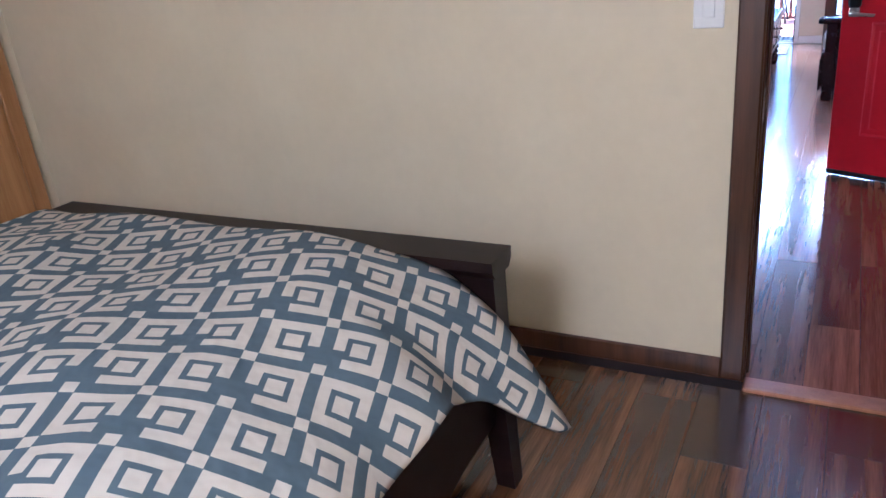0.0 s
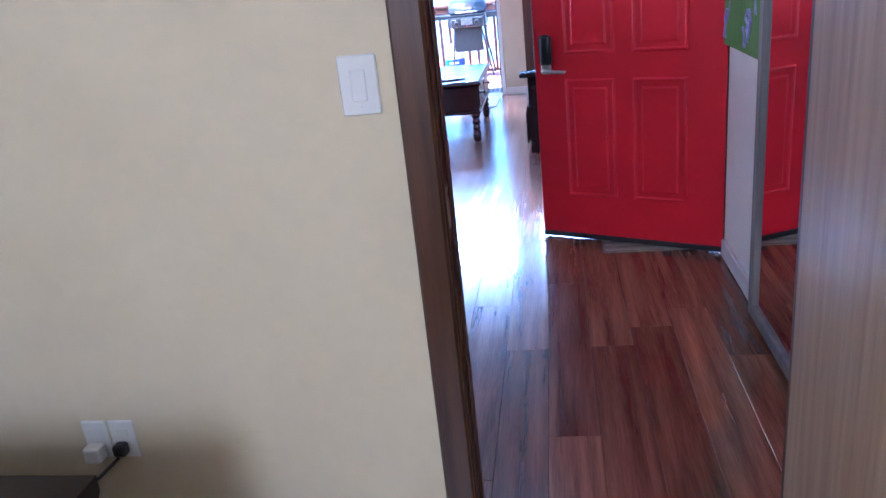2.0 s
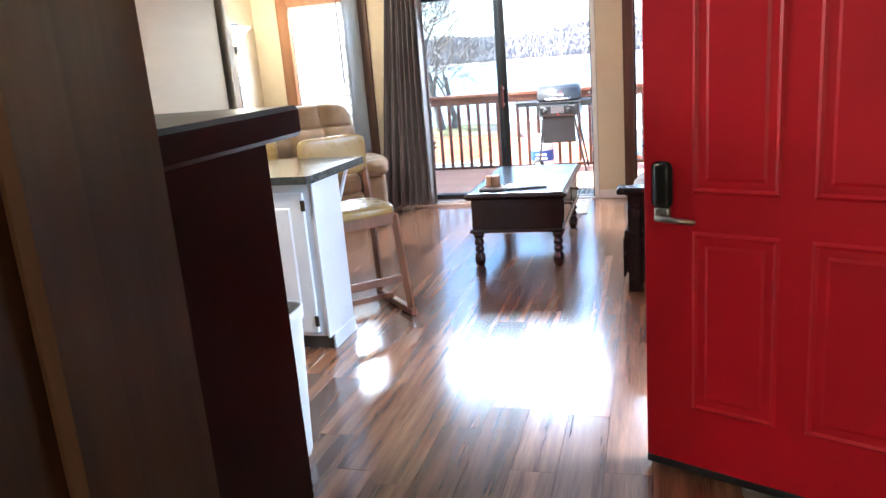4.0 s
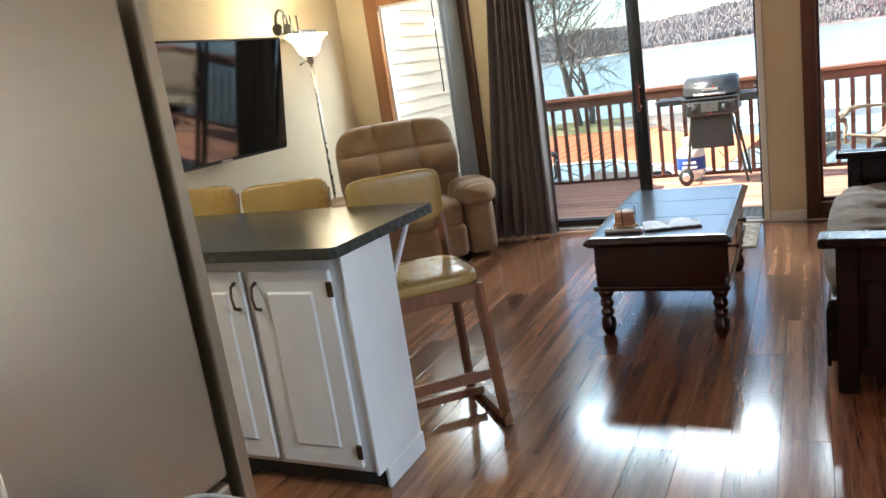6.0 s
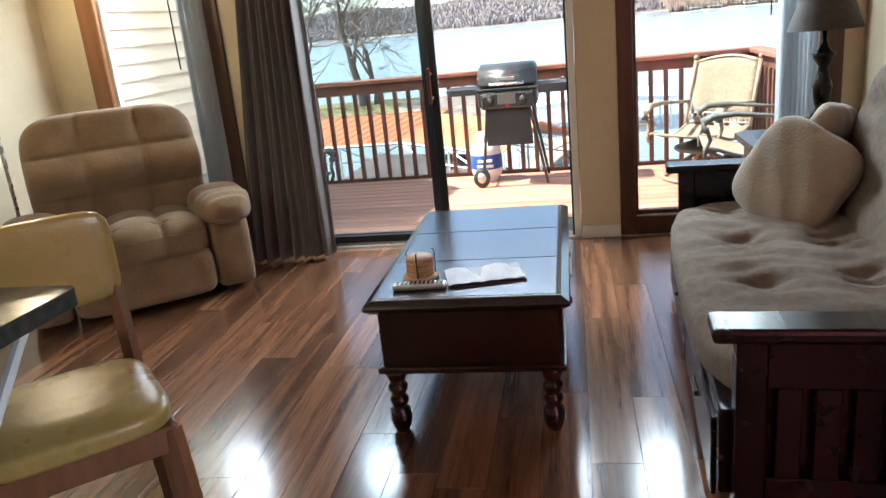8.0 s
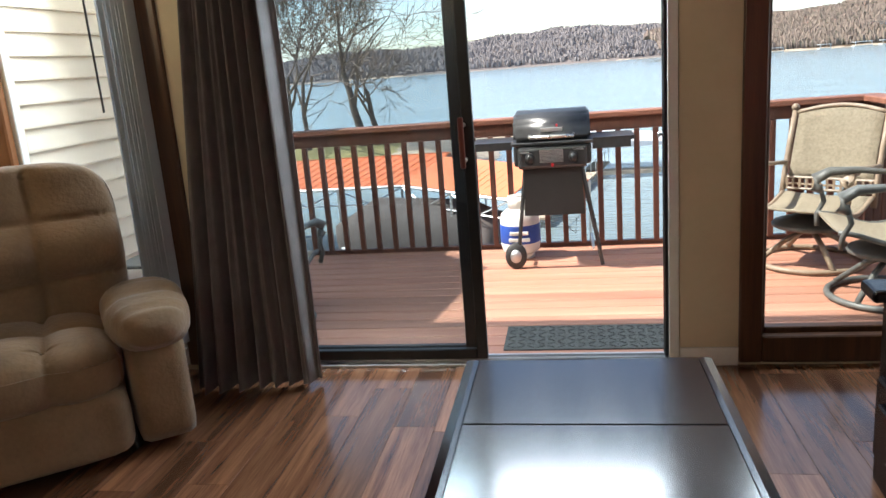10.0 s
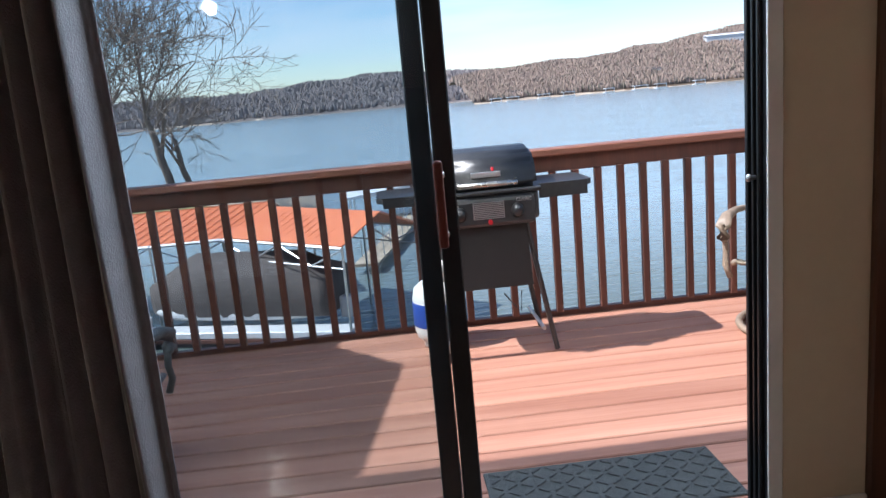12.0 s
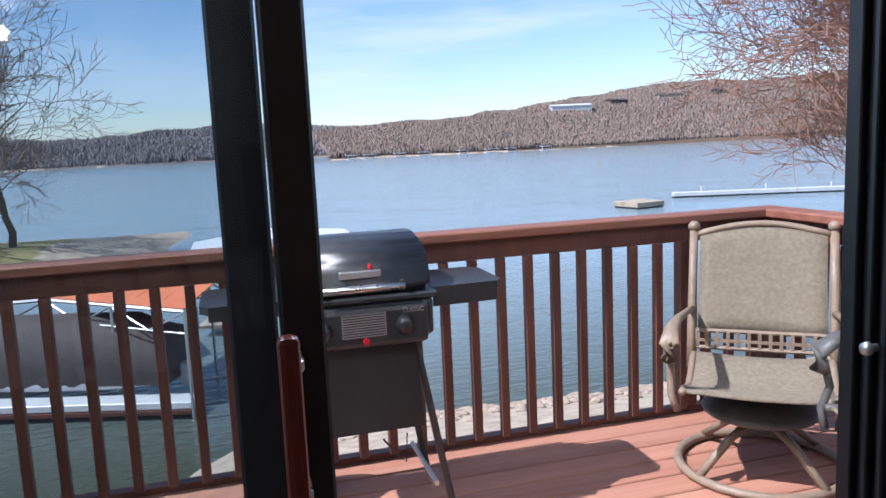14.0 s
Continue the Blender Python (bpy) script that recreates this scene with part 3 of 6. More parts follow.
part("sill", B((1.93, 2.085, -0.01), (2.06, 3.0, 0.012)), M["silver"], fr2)
solid("porch_floor", B((2.06, 1.4, -0.15), (5.0, 3.9, -0.03)), M["gravel"], "grey concrete porch outside the entry", "porch", "structure")


# slider
def framed(name, x0, x1, y, z0, z1, w, depth, mat, pane, label, glass=True, bars=()):
    r = thing(name, label, "window", kind="structure")
    part("window_frame", B((x0, y, z0), (x0 + w, y + depth, z1), 0.004), mat, r)
    part("window_frame", B((x1 - w, y, z0), (x1, y + depth, z1), 0.004), mat, r)
    part("window_frame", B((x0 + w, y, z0), (x1 - w, y + depth, z0 + w), 0.004), mat, r)
    part("window_frame", B((x0 + w, y, z1 - w), (x1 - w, y + depth, z1), 0.004), mat, r)
    if glass:
        bm = bmesh.new()
        ym = y + depth / 2
        bm.faces.new([bm.verts.new(c) for c in ((x0 + w, ym, z0 + w), (x1 - w, ym, z0 + w), (x1 - w, ym, z1 - w), (x0 + w, ym, z1 - w))])
        g = part("pane", bm, pane, r)
        g.visible_shadow = False
    return r


sf = thing("slider_frame", "black aluminium frame and track of the sliding door", "door frame", kind="structure")
part("jamb", B((SL0, YF, 0), (SL0 + 0.04, YF + 0.12, T)), M["alu"], sf)
part("jamb", B((SL1 - 0.045, YF + 0.002, 0.012), (SL1 - 0.002, YF + 0.118, T)), M["alu"], sf)
for yy in (0.020, 0.048, 0.078):
    part("jamb_rib", B((SL1 - 0.058, YF + yy, 0.016), (SL1 - 0.045, YF + yy + 0.010, T - 0.04), 0.002), M["alu"], sf)
part("weather_strip", B((SL1 - 0.045, YF - 0.006, 0.016), (SL1 - 0.003, YF + 0.002, T - 0.002), 0.002), M["white_trim"], sf, "pale painted edge strip")
part("latch_bolt", lathe(bmesh.new(), [(0.006, 0), (0.006, 0.014), (0.011, 0.016), (0.009, 0.024)], 10), M["silver"], sf, "", True).matrix_local = pose(SL1 - 0.058, YF + 0.035, 1.02, 0, -90, 0)
part("head", B((SL0, YF, T - 0.04), (SL1, YF + 0.12, T)), M["alu"], sf)
part("track", B((SL0, YF - 0.005, -0.012), (SL1, YF + 0.125, 0.016), 0.004), M["silver"], sf, "bare aluminium track")
for yy in (0.035, 0.075):
    part("track_rib", B((SL0, YF + yy, 0.016), (SL1, YF + yy + 0.008, 0.028)), M["silver"], sf)
framed("sliding_door_1", SL0 + 0.04, -0.305, YF + 0.060, 0.03, T - 0.04, 0.055, 0.03, M["alu"], M["glass_dim"], "black framed fixed glass door panel")
sd = framed("sliding_door_2", SL0 + 0.10, -0.254, YF + 0.018, 0.03, T - 0.04, 0.050, 0.032, M["alu"], M["glass"], "black framed sliding glass panel pushed open")
hb = part("handle", B((-0.312, YF - 0.045, 0.93), (-0.288, YF - 0.022, 1.15), 0.008, 2), M["red_wood"], sd, "reddish wooden pull")
part("handle_post", B((-0.306, YF - 0.03, 0.955), (-0.284, YF + 0.02, 0.972), 0.004), M["chrome"], hb)
part("handle_post", B((-0.306, YF - 0.03, 1.105), (-0.284, YF + 0.02, 1.122), 0.004), M["chrome"], hb)
framed("window_1", W0, W1, YF + 0.03, 0.13, T, 0.03, 0.05, M["trim_dark"], M["glass"], "tall fixed window beside the sliding door")
framed("window_2", L0, L1, YF + 0.03, 0.12, T, 0.03, 0.05, M["white_trim"], M["glass"], "tall window behind the recliner")
wt = thing("window_trim_1", "dark brown window casing", "trim", kind="structure")
part("casing", B((W0 - 0.085, YF - 0.02, 0.015), (W0 + 0.01, YF + 0.03, T + 0.08), 0.006), M["trim_dark"], wt)
part("casing", B((W1 - 0.01, YF - 0.02, 0.015), (W1 + 0.085, YF + 0.03, T + 0.08), 0.006), M["trim_dark"], wt)
part("casing", B((W0 + 0.01, YF - 0.02, 0.015), (W1 - 0.01, YF + 0.03, 0.135), 0.006), M["trim_dark"], wt)
part("casing", B((W0 + 0.01, YF - 0.02, T - 0.01), (W1 - 0.01, YF + 0.03, T + 0.08), 0.006), M["trim_dark"], wt)
wt = thing("window_trim_2", "reddish oak window casing", "trim", kind="structure")
part("casing", B((L0 - 0.12, YF - 0.02, 0.03), (L0 + 0.01, YF + 0.03, T + 0.08), 0.008), M["trim_oak"], wt)
part("casing", B((L1 - 0.01, YF - 0.02, 0.03), (L1 + 0.10, YF + 0.03, T + 0.08), 0.006), M["trim_dark"], wt)
part("casing", B((L0 + 0.01, YF - 0.02, 0.03), (L1 - 0.01, YF + 0.03, 0.12), 0.006), M["white_trim"], wt)
part("casing", B((L0 + 0.01, YF - 0.02, T - 0.01), (L1 - 0.01, YF + 0.03, T + 0.08), 0.006), M["trim_oak"], wt)


def vanes(name, xs, label, tilt):
    r = thing(name, label, "blind")
    part("headrail", B((xs[0] - 0.05, YF - 0.075, T + 0.02), (xs[-1] + 0.05, YF - 0.025, T + 0.07), 0.004), M["blind"], r)
    for x in xs:
        part("vane", B((-0.0012, -0.036, 0.16), (0.0012, 0.036, T + 0.02), 0, 1, pose(x, YF - 0.06, 0, 0, 0, tilt + 9 * math.sin(x * 190))), M["blind"], r)
    part("wand", tube(bmesh.new(), [(xs[0] - 0.06, YF - 0.09, T), (xs[0] - 0.055, YF - 0.09, 1.28)], 0.005, 6), M["plastic_black"], r)
    return r


vanes("vertical_blind", [1.745 + 0.027 * k for k in range(8)], "stacked pale vertical blind at the window edge", 14)
vanes("vertical_blind", [-1.845 + 0.019 * k for k in range(8)], "stacked blue-grey vertical blind beside the curtain", -14)

# curtain
bm = bmesh.new()
rows = []
for j in range(16):
    z = 0.025 + (2.26 - 0.025) * j / 15
    row = []
    for i in range(121):
        u = i / 120
        x = -1.268 + 0.055 * z + (u - 0.5) * (0.54 - 0.095 * z)
        y = YF - 0.30 + 0.10 * u * (1 - z / 2.26) + 0.06 * math.sin(u * 46 + 0.9 * math.sin(u * 9)) * (0.75 + 0.25 * math.sin(z * 2 + u * 6)) + 0.012 * math.sin(u * 113 + z)
        row.append(bm.verts.new((x, y, z)))
    rows.append(row)
for a, b in zip(rows, rows[1:]):
    for i in range(120):
        bm.faces.new((a[i], a[i + 1], b[i + 1], b[i]))
cu = thing("curtain", "floor-length charcoal grey pleated curtain", "curtain")
co_ = part("cloth", bm, M["curtain"], cu, "", True)
sol = co_.modifiers.new("thick", "SOLIDIFY")
sol.thickness = 0.004
part("rod", tube(bmesh.new(), [(-2.6, YF - 0.27, 2.29), (1.0, YF - 0.27, 2.29)], 0.014), M["bronze"], cu)
# ---- deck ----
DZ = 0.0
XD0, XD1, YD0, YD1 = -2.56, 2.34, YF + 0.125, 9.68
dk = thing("deck", "weathered red-brown deck boards", "deck", kind="structure")
part("deck_beam", B((XD0, YD1 - 0.05, DZ - 0.30), (XD1, YD1, DZ - 0.04)), M["rail"], dk)
part("deck_beam", B((XD0, YD0, DZ - 0.30), (XD1, YD0 + 0.05, DZ - 0.04)), M["rail"], dk)
# dark sheet standing in for the shade seen between the boards
part("deck_underlay", B((XD0 + 0.02, YD0 + 0.05, DZ - 0.075), (XD1 - 0.02, YD1 - 0.05, DZ - 0.060)), M["gap"], dk)
bd = mesh_of("deck_board", B((XD0, 0.004, DZ - 0.04), (XD1, 0.1345, DZ), 0.005), M["deck"])
for k in range(16):
    ob = new("deck_board", bd)
    ob.parent = dk
    ob.location = (0, YD0 + k * 0.1405, 0)
for x in (-2.4, 0.0, 2.2):
    part("deck_post", B((x - 0.07, YD1 - 0.16, -9), (x + 0.07, YD1 - 0.02, DZ - 0.30)), M["rail"], dk)
rl = thing("deck_railing", "reddish brown wooden deck railing with square balusters", "railing", kind="structure")
YR = 9.60
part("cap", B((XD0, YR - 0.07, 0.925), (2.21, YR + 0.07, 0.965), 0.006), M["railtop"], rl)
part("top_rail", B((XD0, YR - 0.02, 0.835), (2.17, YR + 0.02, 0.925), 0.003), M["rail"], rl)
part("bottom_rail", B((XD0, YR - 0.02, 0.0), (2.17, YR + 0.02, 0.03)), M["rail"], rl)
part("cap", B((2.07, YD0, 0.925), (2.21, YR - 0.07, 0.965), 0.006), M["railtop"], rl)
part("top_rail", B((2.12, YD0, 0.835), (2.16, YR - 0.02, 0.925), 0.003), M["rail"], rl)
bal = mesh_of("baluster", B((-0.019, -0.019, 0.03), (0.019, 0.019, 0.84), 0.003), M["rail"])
for k in range(36):
    ob = new("baluster", bal)
    ob.parent = rl
    ob.location = (2.03 - k * 0.1285, YR - 0.035, 0)
for k in range(14):
    ob = new("baluster", bal)
    ob.parent = rl
    ob.location = (2.105, YR - 0.15 - k * 0.1285, 0)
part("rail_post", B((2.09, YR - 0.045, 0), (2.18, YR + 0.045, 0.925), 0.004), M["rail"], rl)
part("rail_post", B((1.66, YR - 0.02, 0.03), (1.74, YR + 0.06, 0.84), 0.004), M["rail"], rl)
# ---- lake, land and distance ----
WZ = -8.0
bm = bmesh.new()
g = 90
R0 = 4000
vs = [bm.verts.new((math.cos(k * math.tau / g) * R0, math.sin(k * math.tau / g) * R0, WZ)) for k in range(g)]
bm.faces.new(vs)
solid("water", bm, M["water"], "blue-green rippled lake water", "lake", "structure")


def terrain(name, x0, x1, y0, y1, nx, ny, fz, mat, label, category, kind="structure"):
    bm = bmesh.new()
    rows_ = []
    for j in range(ny + 1):
        rows_.append([])
        for i in range(nx + 1):
            x, y = x0 + (x1 - x0) * i / nx, y0 + (y1 - y0) * j / ny
            rows_[-1].append(bm.verts.new((x, y, fz(x, y))))
    for a, b in zip(rows_, rows_[1:]):
        for i in range(nx):
            bm.faces.new((a[i], a[i + 1], b[i + 1], b[i]))
    return solid(name, bm, mat, label, category, kind, True)


def nz(x, y, s, k=0.0):
    return noise.noise((x * s, y * s, k))


# bank under the house, falling to the water
def bank(x, y):
    edge = 30.4 + 0.03 * x + 0.7 * nz(x, y, 0.12)
    if x < -1:
        edge -= 6.5 * min(1, (-1 - x) / 5)
    return WZ - 0.9 + max(-0.8, (edge - y) * 0.30 + 0.9) + 0.12 * nz(x, y, 1.3)


terrain("ground", -60, 60, -30, 35, 120, 100, lambda x, y: min(bank(x, y), -0.6), M["gravel"], "pale gravel bank sloping down to the water", "ground")
rnd = random.Random(8)
bm = bmesh.new()
for k in range(900):
    x = rnd.uniform(0, 20)
    y = 30.4 + 0.03 * x - abs(rnd.gauss(0, 1.2))
    s = rnd.uniform(0.07, 0.22)
    c = Vector((x, y, bank(x, y) + s * 0.2))
    r = bmesh.ops.create_icosphere(bm, subdivisions=1, radius=s)
    for v in r["verts"]:
        v.co = c + Vector((v.co.x * rnd.uniform(0.8, 1.4), v.co.y, v.co.z * 0.6))
solid("shore_stones", bm, M["rock"], "loose pale stones along the water edge", "stones", "stuff")


# wooded point of land with a gravel tip
def point(x, y):
    tip = -6.5 + 2.5 * nz(x, y, 0.08)
    d = min(tip - x, (y - 66) * 0.9 + 2 * nz(x, y, 0.1), (104 - y) * 0.6)
    return WZ - 0.8 + min(2.6, max(0, d * 0.16 + 0.7)) + 0.12 * nz(x, y, 0.6)


terrain("point_of_land", -150, 0, 60, 112, 110, 50, point, M["gravel"], "low gravel point reaching into the lake", "shore")
terrain("lawn", -150, -15, 72, 104, 60, 24, lambda x, y: point(x, y) + 0.10 * min(1, max(-8, (-16.5 - x) * 0.5)), M["lawn"], "dry yellow-green lawn on the point", "lawn")


def ridge(name, x0, x1, y0, depth, height, mat, label, seed, tree_count, tree_mat, tall):
    def fz(x, y):
        u = (y - shore(x)) / depth
        if u < 0:
            return WZ - 1 + u
        return WZ + 0.5 + height(x) * (1 - (1 - min(1, u)) ** 2) * (0.92 + 0.16 * nz(x, y, 0.012, seed)) + 3.0 * nz(x, y, 0.03, seed) * min(1, u * 4)
    def shore(x):
        return y0(x) + 14 * nz(x, 0, 0.012, seed)
    bm = bmesh.new()
    nx, ny = 170, 14
    rows_ = [[bm.verts.new((x, yy, fz(x, yy))) for i in range(nx + 1) for x in [x0 + (x1 - x0) * i / nx] for yy in [shore(x) - 4 + (depth * 1.15) * (j / ny)]] for j in range(ny + 1)]
    for a, b in zip(rows_, rows_[1:]):
        for i in range(nx):
            bm.faces.new((a[i], a[i + 1], b[i + 1], b[i]))
    solid(name, bm, mat, label, "hill", "structure", True)
    rr = random.Random(seed)
    verts, faces = [], []
    for k in range(tree_count):
        x = rr.uniform(x0, x1)
        u = rr.random() ** 1.2 * 1.05 + 0.02
        y = shore(x) + u * depth
        z = fz(x, y)
        h, w = tall * rr.uniform(0.55, 1.05) * (1 + 0.5 * nz(x, y, 0.02, seed + 1)), tall * rr.uniform(0.11, 0.22)
        o = len(verts)
        a0 = rr.random() * 6
        for zz, ww in ((0.0, 0.6), (0.55, 1.0)):
            for q in range(3):
                an = a0 + q * math.tau / 3
                verts.append((x + math.cos(an) * w * ww * rr.uniform(0.7, 1.2), y + math.sin(an) * w * ww, z + h * zz))
        verts.append((x + rr.uniform(-1, 1) * w * 0.4, y, z + h))
        for q in range(3):
            faces.append((o + q, o + (q + 1) % 3, o + 3 + (q + 1) % 3, o + 3 + q))
            faces.append((o + 3 + q, o + 3 + (q + 1) % 3, o + 6))
    me = bpy.data.meshes.new("woods")
    me.from_pydata(verts, [], faces)
    me.materials.append(tree_mat)
    tagged(new("woods", me), "bare winter woods on the far shore", "woods", "", "stuff")
    bm = bmesh.new()
    for k in range(nx):
        xa = x0 + (x1 - x0) * k / nx
        xb = x0 + (x1 - x0) * (k + 1) / nx
        h = 0.8 + 1.2 * abs(nz(xa, 3, 0.05, seed))
        q = [bm.verts.new(c) for c in ((xa, shore(xa) - 1.5, WZ), (xb, shore(xb) - 1.5, WZ), (xb, shore(xb) + 2, WZ + h), (xa, shore(xa) + 2, WZ + h))]
        bm.faces.new(q)
    solid("shoreline", bm, M["rock"], "pale rocky strip at the far water edge", "shore", "structure")
    return fz, shore


def woods_material(name, cols):
    m = shiny(name, (0.1, 0.1, 0.1), 1.0)
    n, l = m.node_tree.nodes, m.node_tree.links
    geo, rp = n.new("ShaderNodeNewGeometry"), n.new("ShaderNodeValToRGB")
    l.new(geo.outputs["Random Per Island"], rp.inputs[0])
    e = rp.color_ramp.elements
    e[0].color, e[1].color = (*cols[0], 1), (*cols[-1], 1)
    for i, c in enumerate(cols[1:-1]):
        k = e.new((i + 1) / (len(cols) - 1))
        k.color = (*c, 1)
    l.new(rp.outputs[0], n["Principled BSDF"].inputs["Base Color"])
    n["Principled BSDF"].inputs["Specular IOR Level"].default_value = 0.05
    return m


W1M = woods_material("winter_woods", [(0.24, 0.18, 0.15), (0.29, 0.215, 0.18), (0.15, 0.135, 0.105), (0.32, 0.245, 0.20), (0.26, 0.195, 0.16), (0.34, 0.265, 0.21), (0.21, 0.16, 0.135)])
# second list: far trees, with the same haze mixed into their colours
W2M = woods_material("haze_tinted_woods", [(0.25, 0.225, 0.22), (0.28, 0.245, 0.235), (0.235, 0.215, 0.215), (0.29, 0.255, 0.24)])
f1, s1 = ridge("hill_near", 70, 900, lambda x: 560 + 0.00006 * (x - 400) ** 2, 170, lambda x: 19 + 48 / (1 + math.exp(-(x - 300) / 75)) + 4 * nz(x, 0, 0.02), M["hill"], "brown wooded hillside beyond the lake", 4, 95000, W1M, 5.0)
ridge("hill_far", -900, 420, lambda x: 820 - 0.10 * x, 160, lambda x: 30 + 9 * nz(x, 0, 0.006, 2) + 10 * math.exp(-((x - 20) / 90) ** 2), M["hill_far"], "wooded ridge beyond the lake, tinted grey for haze", 9, 36000, W2M, 6.0)


def house(name, x, y, w, d, h, mat, roof, label):
    z = f1(x, y)
    r = thing(name, label, "house", pose(x, y, z - 2.2, 0, 0, random.Random(int(x)).uniform(-20, 20)))
    part("wall", B((-w / 2, -d / 2, 0), (w / 2, d / 2, h + 1)), mat, r)
    part("roof", prism(bmesh.new(), [(-d / 2 - 0.6, h + 1), (0, h + 2.6), (d / 2 + 0.6, h + 1)], -w / 2 - 0.6, w / 2 + 0.6, "x"), roof, r)
    for k in range(int(w // 3)):
        wx = -w / 2 + 1.5 + 3 * k
        part("window", B((wx - 0.7, -d / 2 - 0.08, 2.2), (wx + 0.7, -d / 2 + 0.05, 3.8)), M["screen"], r)
    return r


for a in ((298, 640, 36, 12, 7, "hull", "hull", "long white house high on the wooded hill"), (348, 648, 20, 10, 6, "canvas", "canvas", "dark timber house on the hill"),
          (404, 648, 22, 10, 6, "gravel", "canvas", "tan house with a dark roof on the hill"), (215, 592, 12, 7, 4, "hull", "canvas", "small white house near the far shore"),
          (150, 582, 9, 6, 3, "rock", "canvas", "tan cottage near the far shore"), (105, 585, 8, 6, 3, "hull", "canvas", "small white cottage near the far shore"),
          (452, 640, 10, 8, 7, "frame_grey", "canvas", "grey house on the bluff")):
    house("house", *a[:5], M[a[5]], M[a[6]], a[7])


def boat_dock_far(x, y, w):
    r = thing("far_dock", "low pale boat dock on the far shore", "dock", pose(x, y, WZ, 0, 0, 0))
    part("deck", B((-w / 2, -3, 0.1), (w / 2, 3, 0.6)), M["hull"], r)
    part("roof", B((-w / 2, -3, 2.8), (w / 2, 3, 3.2)), M["hull"], r)
    for sx in (-1, 1):
        part("post", B((sx * w * 0.45 - 0.15, -2.8, 0.6), (sx * w * 0.45 + 0.15, -2.4, 2.8)), M["hull"], r)


for x in (85, 98, 122, 140, 168, 190, 205, 235):
    boat_dock_far(x, s1(x) - 9, 7 + (x * 7) % 6)

# floating raft and breakwater
r = thing("swim_raft", "small tan floating raft on the lake", "raft", pose(49.4, 92.5, WZ, 0, 0, 12) @ Matrix.Diagonal((1.5, 1.5, 1.3, 1)))
part("deck", B((-1.5, -1.5, 0.15), (1.5, 1.5, 0.65), 0.05), M["gravel"], r)
part("float", B((-1.4, -1.4, -0.2), (1.4, 1.4, 0.15)), M["black"], r)
r = thing("floating_breakwater", "long pale floating breakwater on the lake", "dock", pose(60.4, 102, WZ, 0, 0, -20))
part("walkway", B((0, -0.7, 0.2), (46, 0.7, 0.75), 0.05), M["hull"], r)
part("float", B((0, -0.6, -0.3), (46, 0.6, 0.2)), M["black"], r)
for k in range(5):
    part("light", tube(bmesh.new(), [(4 + k * 9, 0, 0.75), (4 + k * 9, 0, 1.5)], 0.12, 6), M["hull"], r)

# covered boat dock: two orange metal roofs that meet in a valley
bd_ = thing("boat_dock", "covered boat dock with an orange metal roof", "boat dock")
ZE, ZR = -4.0, -3.05
EA, EV = Vector((-2.35, 33.6, 0)), Vector((-7.8, 38.6, 0))   # near corner and valley of the eave
AL = (EV - EA).normalized()
AC = Vector((-AL.y, AL.x, 0)) * -1   # across the right roof, away from the house
AC = AC if AC.y > 0 else -AC


def roof_slope(p, q, r, t, label):
    """A ribbed roof plane: eave p to q, ridge t to r."""
    bm = bmesh.new()
    bm.faces.new([bm.verts.new(c) for c in (p, q, r, t)])
    ob = part("roof", bm, M["roof_orange"], bd_, label)
    so = ob.modifiers.new("thick", "SOLIDIFY")
    so.thickness = 0.05
    n = int((q - p).length / 0.45)
    for k in range(n + 1):
        u = k / n
        a, b = p.lerp(q, u), t.lerp(r, u)
        part("seam", tube(bmesh.new(), [a + Vector((0, 0, 0.03)), b + Vector((0, 0, 0.03))], 0.016, 4), M["roof_orange"], bd_)


def at(v, z):
    return Vector((v.x, v.y, z))


roof_slope(at(EA, ZE), at(EV, ZE), at(EV + AC * 2.7, ZR), at(EA + AC * 2.3, ZR), "orange standing seam roof")
roof_slope(at(EA + AC * 4.8, ZE), at(EV + AC * 5.2, ZE), at(EV + AC * 2.7, ZR), at(EA + AC * 2.3, ZR), "orange standing seam roof")
roof_slope(Vector((-30, 38.6, ZE)), at(EV, ZE), Vector((-6.0, 42.4, ZR)), Vector((-30, 42.4, ZR)), "sunlit orange standing seam roof")
roof_slope(Vector((-30, 46.2, ZE)), Vector((-6.0, 46.2, ZE)), Vector((-6.0, 42.4, ZR)), Vector((-30, 42.4, ZR)), "orange standing seam roof")
lines = [(EA, EV), (EA + AC * 4.8, EV + AC * 5.2), (EV, Vector((-30, 38.6, 0)))]
for a, b in lines:
    n = max(2, int((b - a).length / 3.1))
    ps = [a.lerp(b, k / n) for k in range(n + 1)]
    for p in ps:
        part("post", tube(bmesh.new(), [at(p, WZ), at(p, ZE)], 0.06, 6), M["silver"], bd_)
    for p, q in zip(ps, ps[1:]):
        m_ = p.lerp(q, 0.5)
        part("truss", tube(bmesh.new(), [at(p, ZE - 0.1), at(m_, ZE - 0.85), at(q, ZE - 0.1)], 0.035, 4), M["silver"], bd_)
        part("truss", tube(bmesh.new(), [at(p, ZE - 0.85), at(q, ZE - 0.85)], 0.035, 4), M["silver"], bd_)
    part("fascia", tube(bmesh.new(), [at(a, ZE - 0.06), at(b, ZE - 0.06)], 0.07, 4), M["silver"], bd_)
DF = pose(-2.6, 34.2, WZ, 0, 0, -18)
part("walkway", B((-27, -0.3, 0.35), (0.3, 0.7, 0.62), 0.03, 1, DF), M["hull"], bd_)
part("float", B((-27, -0.2, -0.3), (0.2, 0.6, 0.35), 0, 1, DF), M["black"], bd_)
